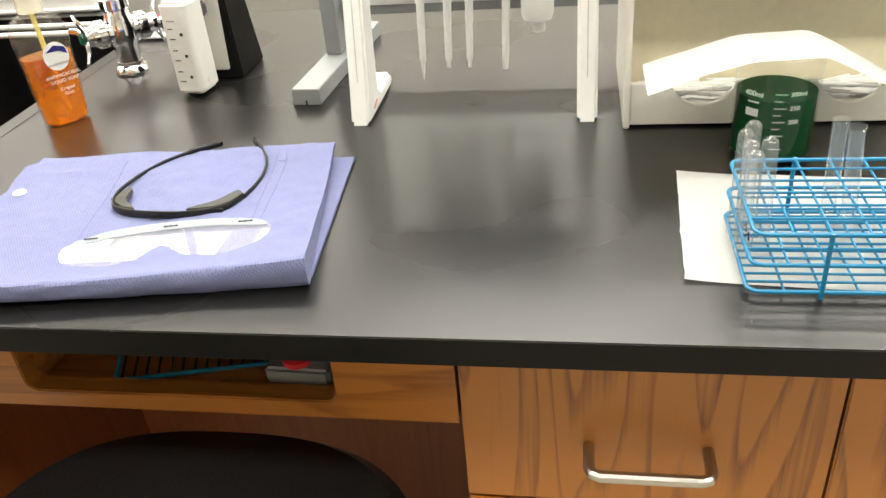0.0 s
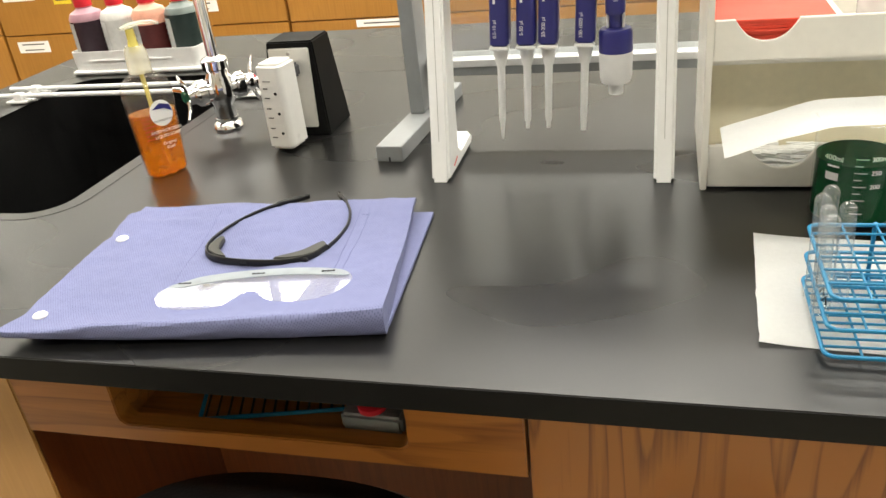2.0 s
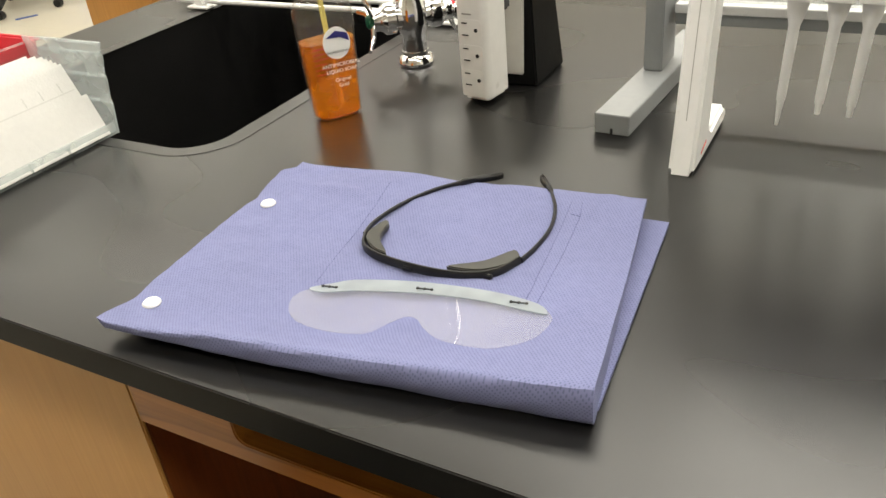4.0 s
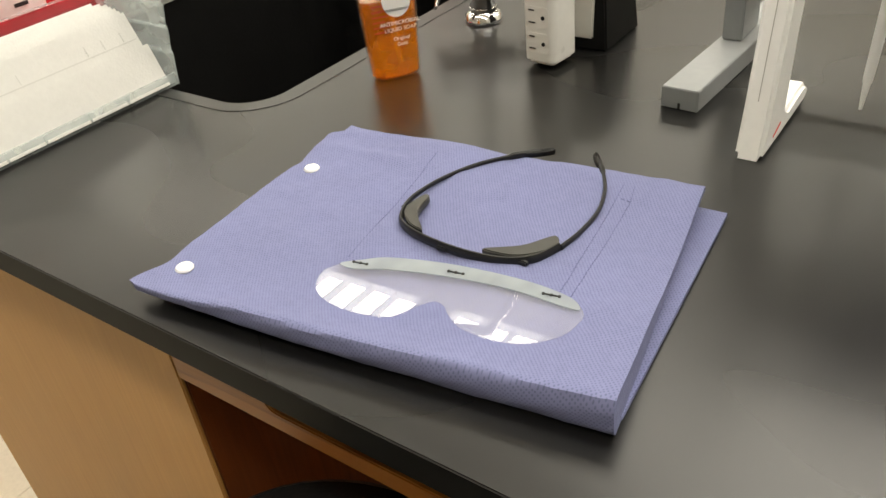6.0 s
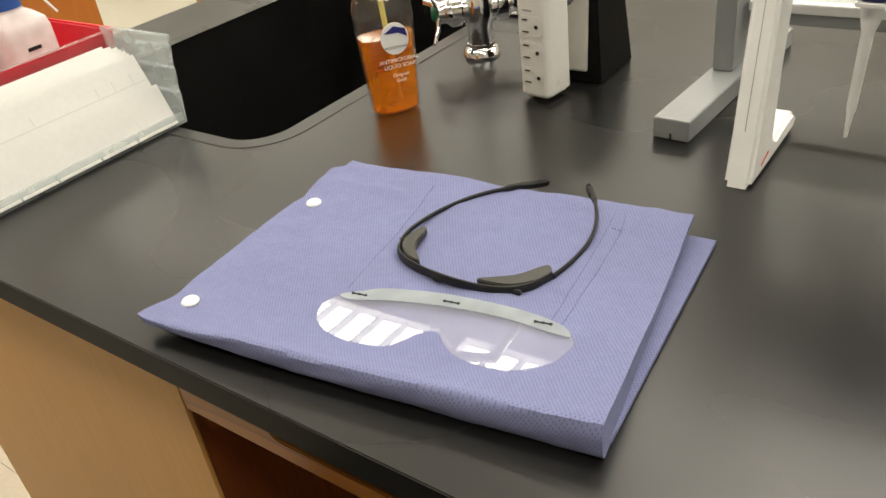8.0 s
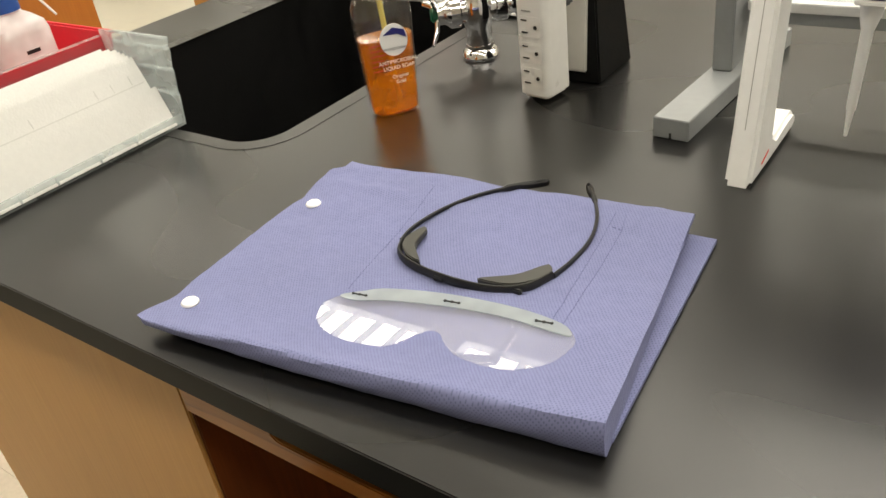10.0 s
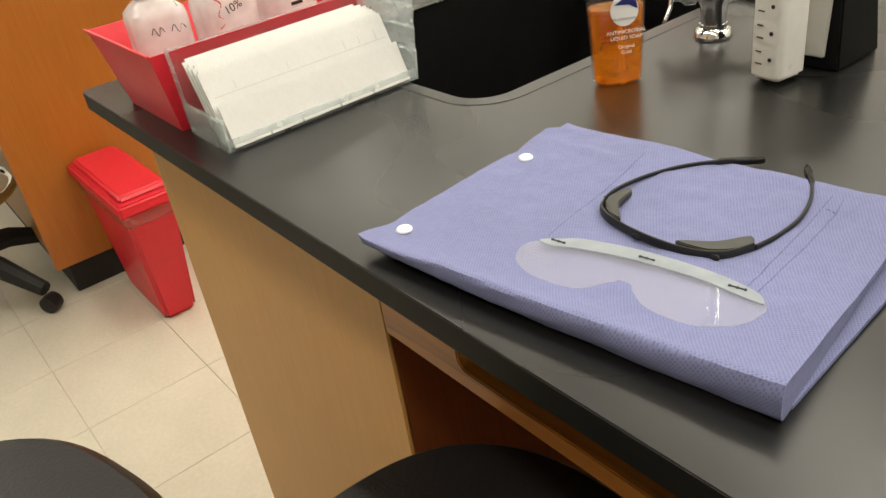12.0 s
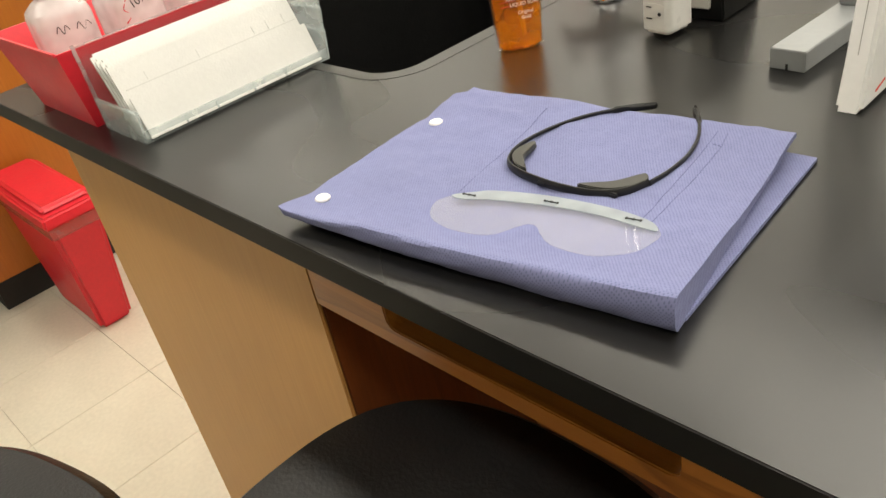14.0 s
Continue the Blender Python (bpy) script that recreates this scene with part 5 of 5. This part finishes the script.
wpart("ink_mark", moved(tube(smooth_path([(0, 0, 0.02), (0, 0.008, 0.012), (0, 0.002, 0), (0, 0.009, -0.008), (0, 0, -0.016)], 5), 0.0008, 5), pose(-0.7318, 0.126, TOP + 0.100)), RED, b2, "red ink scribble")

# ---- rack of stain bottles behind the sink ----
tr = thing("bottle_tray", "white plastic tray holding four dropper bottles", "tray", pose(-0.70, 0.93, TOP))


def tray_shell(x0, x1, y0, y1, h, r):
    bm = bmesh.new()
    prev = None
    for ins, z in ((0.0, 0), (-0.004, 0.004), (-0.004, 0.007), (0.003, 0.009), (0.001, h), (0.0035, h), (0.0055, 0.012)):
        vs = [bm.verts.new((x, y, z)) for x, y in rounded(x0 + ins, x1 - ins, y0 + ins, y1 - ins, r, 5)]
        if prev:
            for i in range(len(vs)):
                bm.faces.new((prev[i], prev[(i + 1) % len(vs)], vs[(i + 1) % len(vs)], vs[i]))
        else:
            bm.faces.new(vs[::-1])
        prev = vs
    bm.faces.new(prev)
    bmesh.ops.recalc_face_normals(bm, faces=bm.faces[:])
    return bm


wpart("tray", moved(tray_shell(-0.862, -0.585, 0.888, 0.968, 0.045, 0.012), pose(0, 0, TOP)), WHITE, tr)
wpart("rib", box(-0.82, -0.64, 0.8865, 0.8895, TOP + 0.026, TOP + 0.029, 0.001), WHITE, tr)
for i, (bx, tint, liq, fill) in enumerate(((-0.828, (0.45, 0.25, 0.30), (0.045, 0.025, 0.035), 0.100), (-0.759, (0.8, 0.8, 0.78), (0.72, 0.72, 0.70), 0.10), (-0.690, (0.85, 0.42, 0.30), (0.10, 0.015, 0.015), 0.086), (-0.620, (0.20, 0.24, 0.23), (0.02, 0.035, 0.032), 0.104))):
    bt = thing("stain_bottle", "plastic dropper bottle with red cap, " + ("dark violet stain", "opaque white", "dark red stain", "dark green stain")[i], "bottle", pose(bx, 0.928, TOP + 0.0125) @ Matrix.Diagonal((0.88, 0.88, 0.86, 1)), "stain bottles")
    part("bottle", lathe([(0, 0), (0.034, 0), (0.037, 0.004), (0.037, fill), (0.0371, fill + 0.0005)], 32), mat("stain_liquid", liq, rough=0.25), bt, "liquid-filled lower body")
    part("shoulder", lathe([(0.0371, fill + 0.0006), (0.0371, 0.106), (0.032, 0.117), (0.019, 0.124), (0.0165, 0.127), (0.0165, 0.131)], 32), mat("stain_plastic", tint, rough=0.3), bt, "translucent stained shoulder")
    part("cap", lathe([(0, 0.130), (0.0185, 0.130), (0.0185, 0.150), (0.016, 0.153), (0, 0.153)], 28), RED, bt, "red screw cap")
    lbm = bmesh.new()
    k = 10
    lo = [lbm.verts.new((0.0375 * math.sin(radians(-78 + 62 * q / k)), -0.0375 * math.cos(radians(-78 + 62 * q / k)), 0.02)) for q in range(k + 1)]
    hi = [lbm.verts.new((v.co.x, v.co.y, 0.098)) for v in lo]
    for q in range(k):
        lbm.faces.new((lo[q], lo[q + 1], hi[q + 1], hi[q]))
    bmesh.ops.solidify(lbm, geom=lbm.faces[:], thickness=0.0003)
    lb = part("label", lbm, PAPER, bt, "white paper label")
    for r_ in range(4):
        part("print", moved(box(-0.011, 0.010 - 0.003 * (r_ % 2), -0.0003, 0.0002, 0, 0.0022), pose(0.0378 * math.sin(radians(-48)), -0.0378 * math.cos(radians(-48)), 0.085 - 0.011 * r_, 0, 0, -48)), SEAM, lb)

rods = thing("drying_rods", "pair of white rods laid across the sink in plastic clips", "rods", pose(-0.7, 0.81, TOP))
for yy, xa, xb in ((0.764, -0.905, -0.40), (0.720, -0.902, -0.37)):
    wpart("rod", tube([(xa, yy, TOP + 0.0125), (xb, yy, TOP + 0.0125)], 0.0042, 10), RAIL, rods)
for xx in (-0.850, -0.400):
    for yy in (0.764, 0.720):
        wpart("clip", join(box(xx - 0.022, xx + 0.022, yy - 0.013, yy + 0.013, TOP + 0.0024, TOP + 0.006, 0.001), box(xx - 0.010, xx + 0.010, yy - 0.007, yy + 0.007, TOP + 0.006, TOP + 0.018, 0.002)), WHITE, rods, "white plastic clip")

# ---- things on the knee shelf ----
sr = thing("spare_wire_rack", "blue-edged dark wire rack lying on the knee shelf", "test tube rack", pose(-0.095, 0.125, 0.7882, 0, 0, 13))
part("frame", tube([(-0.075, -0.045, 0.004), (0.075, -0.045, 0.004), (0.075, 0.06, 0.030), (-0.075, 0.06, 0.030), (-0.075, -0.045, 0.004)], 0.0022, 8), BLUE_WIRE, sr)
for i in range(14):
    x = -0.07 + 0.14 * i / 13
    part("wire", tube([(x, -0.045, 0.004), (x, 0.06, 0.030)], 0.0013, 6), MATT, sr)
tm = thing("timer", "small grey box with a red round button on the knee shelf", "timer", pose(0.010, 0.092, 0.7885, 0, 0, -2))
part("case", box(-0.029, 0.029, -0.022, 0.03, 0, 0.018, 0.003), GREY, tm)
part("button", moved(lathe([(0, 0), (0.013, 0), (0.013, 0.005), (0.009, 0.008), (0, 0.0085)], 24), pose(-0.002, -0.009, 0.0183)), RED, tm, "red round button")

# ---- stools ----


def stool(x, y, z, r, turn=0):
    s = thing("stool", "black vinyl laboratory stool with rounded square seat and steel base", "stool", pose(x, y, 0, 0, 0, turn), "stools")
    seat = bmesh.new()
    prev = None
    for f, h in ((0.86, -0.065), (0.97, -0.055), (1.0, -0.035), (0.985, -0.018), (0.92, -0.005), (0.7, 0.0), (0.4, -0.003), (0.1, -0.005)):
        ring = []
        for i in range(72):
            a = 2 * math.pi * i / 72
            q = (abs(math.cos(a)) ** 2.6 + abs(math.sin(a)) ** 2.6) ** (-1 / 2.6)
            ring.append(seat.verts.new((r * 1.05 * f * q * math.cos(a), r * 0.90 * f * q * math.sin(a), z + h)))
        if prev:
            for i in range(72):
                seat.faces.new((prev[i], prev[(i + 1) % 72], ring[(i + 1) % 72], ring[i]))
        else:
            seat.faces.new(ring[::-1])
        prev = ring
    seat.faces.new(prev)
    part("seat", seat, LEATHER, s)
    part("post", lathe([(0, 0.06), (0.025, 0.06), (0.025, z - 0.066), (0, z - 0.066)], 20), STEEL, s)
    part("foot_ring", moved(tube([(0.2 * math.cos(2 * math.pi * i / 32), 0.2 * math.sin(2 * math.pi * i / 32), 0.25) for i in range(33)], 0.010, 8), pose(0, 0, 0)), STEEL, s)
    for k in range(5):
        a = 2 * math.pi * k / 5 + 0.3
        part("base_leg", tube([(0, 0, 0.075), (0.27 * math.cos(a), 0.27 * math.sin(a), 0.05)], 0.018, 8, 0.014), MATT, s)
        part("glide", moved(lathe([(0, 0), (0.02, 0), (0.016, 0.04), (0, 0.04)], 12), pose(0.26 * math.cos(a), 0.26 * math.sin(a), 0)), MATT, s)
        part("spoke", tube([(0.024 * math.cos(a), 0.024 * math.sin(a), 0.25), (0.2 * math.cos(a), 0.2 * math.sin(a), 0.25)], 0.007, 8), STEEL, s)
    return s


stool(-0.076, -0.073, 0.717, 0.194)
stool(-0.483, -0.365, 0.655, 0.207, 14)

# ---- red waste bin beside the bench ----
wb = thing("waste_bin", "red plastic waste bin with closed lid and clear liner", "waste bin", pose(-1.97, 0.21, 0))


def hopper(x0, x1, y0, y1, a0, a1, b0, b1, z0, z1, bevel):
    bm = box(0, 1, 0, 1, 0, 1)
    for v in bm.verts:
        lo, (p, q, r, s) = v.co.z < 0.5, (x0, x1, y0, y1)
        if not lo:
            p, q, r, s = a0, a1, b0, b1
        v.co = Vector((p if v.co.x < 0.5 else q, r if v.co.y < 0.5 else s, z0 if lo else z1))
    bmesh.ops.bevel(bm, geom=bm.edges[:], offset=bevel, segments=3, affect="EDGES")
    return bm


wpart("body", hopper(-2.09, -1.803, 0.170, 0.262, -2.130, -1.735, 0.147, 0.280, 0.0, 0.370, 0.012), RED, wb)
wpart("liner", hopper(-2.130, -1.737, 0.145, 0.283, -2.134, -1.729, 0.142, 0.286, 0.325, 0.371, 0.006), BAG, wb, "clear plastic liner edge")
wpart("lid", hopper(-2.143, -1.702, 0.132, 0.290, -2.138, -1.710, 0.137, 0.285, 0.3715, 0.402, 0.006), RED, wb)
wpart("lid_panel", hopper(-2.128, -1.730, 0.148, 0.275, -2.122, -1.745, 0.154, 0.268, 0.4022, 0.416, 0.006), RED, wb)

# ---- office chair and blue bin far behind ----
oc = thing("office_chair", "black swivel office chair with chrome foot ring", "office chair", pose(-5.12, 3.25, 0))
part("seat", moved(box(-0.26, 0.26, -0.25, 0.25, 0.56, 0.66, 0.04, 3), pose(0, 0, 0)), LEATHER, oc)
part("backrest", moved(box(-0.22, 0.22, -0.03, 0.03, 0.78, 1.2, 0.025, 3), pose(0, 0.26, 0)), LEATHER, oc)
part("back_support", tube([(0, 0.1, 0.62), (0, 0.27, 0.66), (0, 0.29, 0.85)], 0.02, 8), MATT, oc)
part("post", lathe([(0, 0.10), (0.042, 0.10), (0.042, 0.30), (0.028, 0.31), (0.028, 0.47), (0, 0.47)], 16), MATT, oc)
part("tilt_mechanism", box(-0.11, 0.11, -0.16, 0.16, 0.47, 0.559, 0.02), MATT, oc)
part("tension_knob", moved(lathe([(0, 0), (0.035, 0), (0.035, 0.06), (0, 0.065)], 16), pose(0.0, -0.161, 0.51, 90, 0, 0)), MATT, oc)
lever = part("lever", tube([(0.10, 0.0, 0.51), (0.20, 0.0, 0.50), (0.27, 0.0, 0.50)], 0.007, 8), MATT, oc)
part("lever_knob", box(0.265, 0.31, -0.02, 0.02, 0.485, 0.52, 0.008), RAIL, lever, "pale lever knob")
for k in range(4):
    a = math.pi * k / 2 + 0.5
    part("ring_spoke", tube([(0.04 * math.cos(a), 0.04 * math.sin(a), 0.30), (0.24 * math.cos(a), 0.24 * math.sin(a), 0.34)], 0.012, 8), MATT, oc)
part("foot_ring", tube([(0.24 * math.cos(2 * math.pi * i / 32), 0.24 * math.sin(2 * math.pi * i / 32), 0.34) for i in range(33)], 0.012, 8), CHROME, oc)
for k in range(5):
    a = 2 * math.pi * k / 5 + 0.2
    part("base_leg", tube([(0, 0, 0.17), (0.17 * math.cos(a), 0.17 * math.sin(a), 0.14), (0.31 * math.cos(a), 0.31 * math.sin(a), 0.075)], [0.042, 0.032, 0.022], 8), MATT, oc)
    part("castor", moved(lathe([(0, -0.02), (0.026, -0.02), (0.028, 0), (0.026, 0.02), (0, 0.02)], 16), pose(0.31 * math.cos(a), 0.31 * math.sin(a), 0.028, 90, 0, 20)), BLACK, oc)
copy_thing(oc, pose(-2.40, -0.215, 0, 0, 0, 21.5))
bl = thing("blue_bin", "blue plastic recycling bin standing on the floor", "bin", pose(-5.95, 4.40, 0))
part("body", taper(0.36, 0.36, 0.44, 0.44, 0.75, 0.0, 0.02), BLUE, bl)
part("rim", moved(box(-0.235, 0.235, -0.235, 0.235, 0.751, 0.785, 0.01), pose(0, 0, 0)), BLUE, bl)

tape = thing("tape_scrap", "scrap of blue tape lying on the floor", "tape", pose(-4.83, 3.06, 0.0))
part("scrap", moved(box(-0.07, 0.07, -0.020, 0.020, 0.0005, 0.003, 0.001), pose(0, 0, 0, 0, 0, 62)), BLUE, tape)

# ---- floor tiles ----
TS = 0.3048
tile_me = mesh_of("tile", box(-TS / 2 + 0.0006, TS / 2 - 0.0006, -TS / 2 + 0.0006, TS / 2 - 0.0006, -0.003, 0.0, 0.0006, 1), FLOOR_T)
OXT, OYT = -1.83, -0.142
far_tiles = []
for i in range(-20, 19):
    for j in range(-10, 20):
        x, y = OXT + TS * (i + 0.5), OYT + TS * (j + 0.5)
        if not (X0 + TS / 2 < x < X1 - TS / 2 and Y0 + TS / 2 < y < Y1 - TS / 2):
            continue
        if -3.2 < x < -0.6 and -1.2 < y < 2.3:
            o = new("tile", tile_me)
            o.parent = floor
            o.location = (x, y, 0)
        else:
            far_tiles.append((x, y))
verts, faces = [], []
for x, y in far_tiles:
    k = len(verts)
    h = TS / 2 - 0.0006
    verts += [(x - h, y - h, 0), (x + h, y - h, 0), (x + h, y + h, 0), (x - h, y + h, 0)]
    faces.append((k, k + 1, k + 2, k + 3))
me = bpy.data.meshes.new("far_tiles")
me.from_pydata(verts, [], faces)
me.materials.append(FLOOR_T)
ft = new("far_tiles", me)
ft.parent = floor
tagged(ft, kind="stuff")
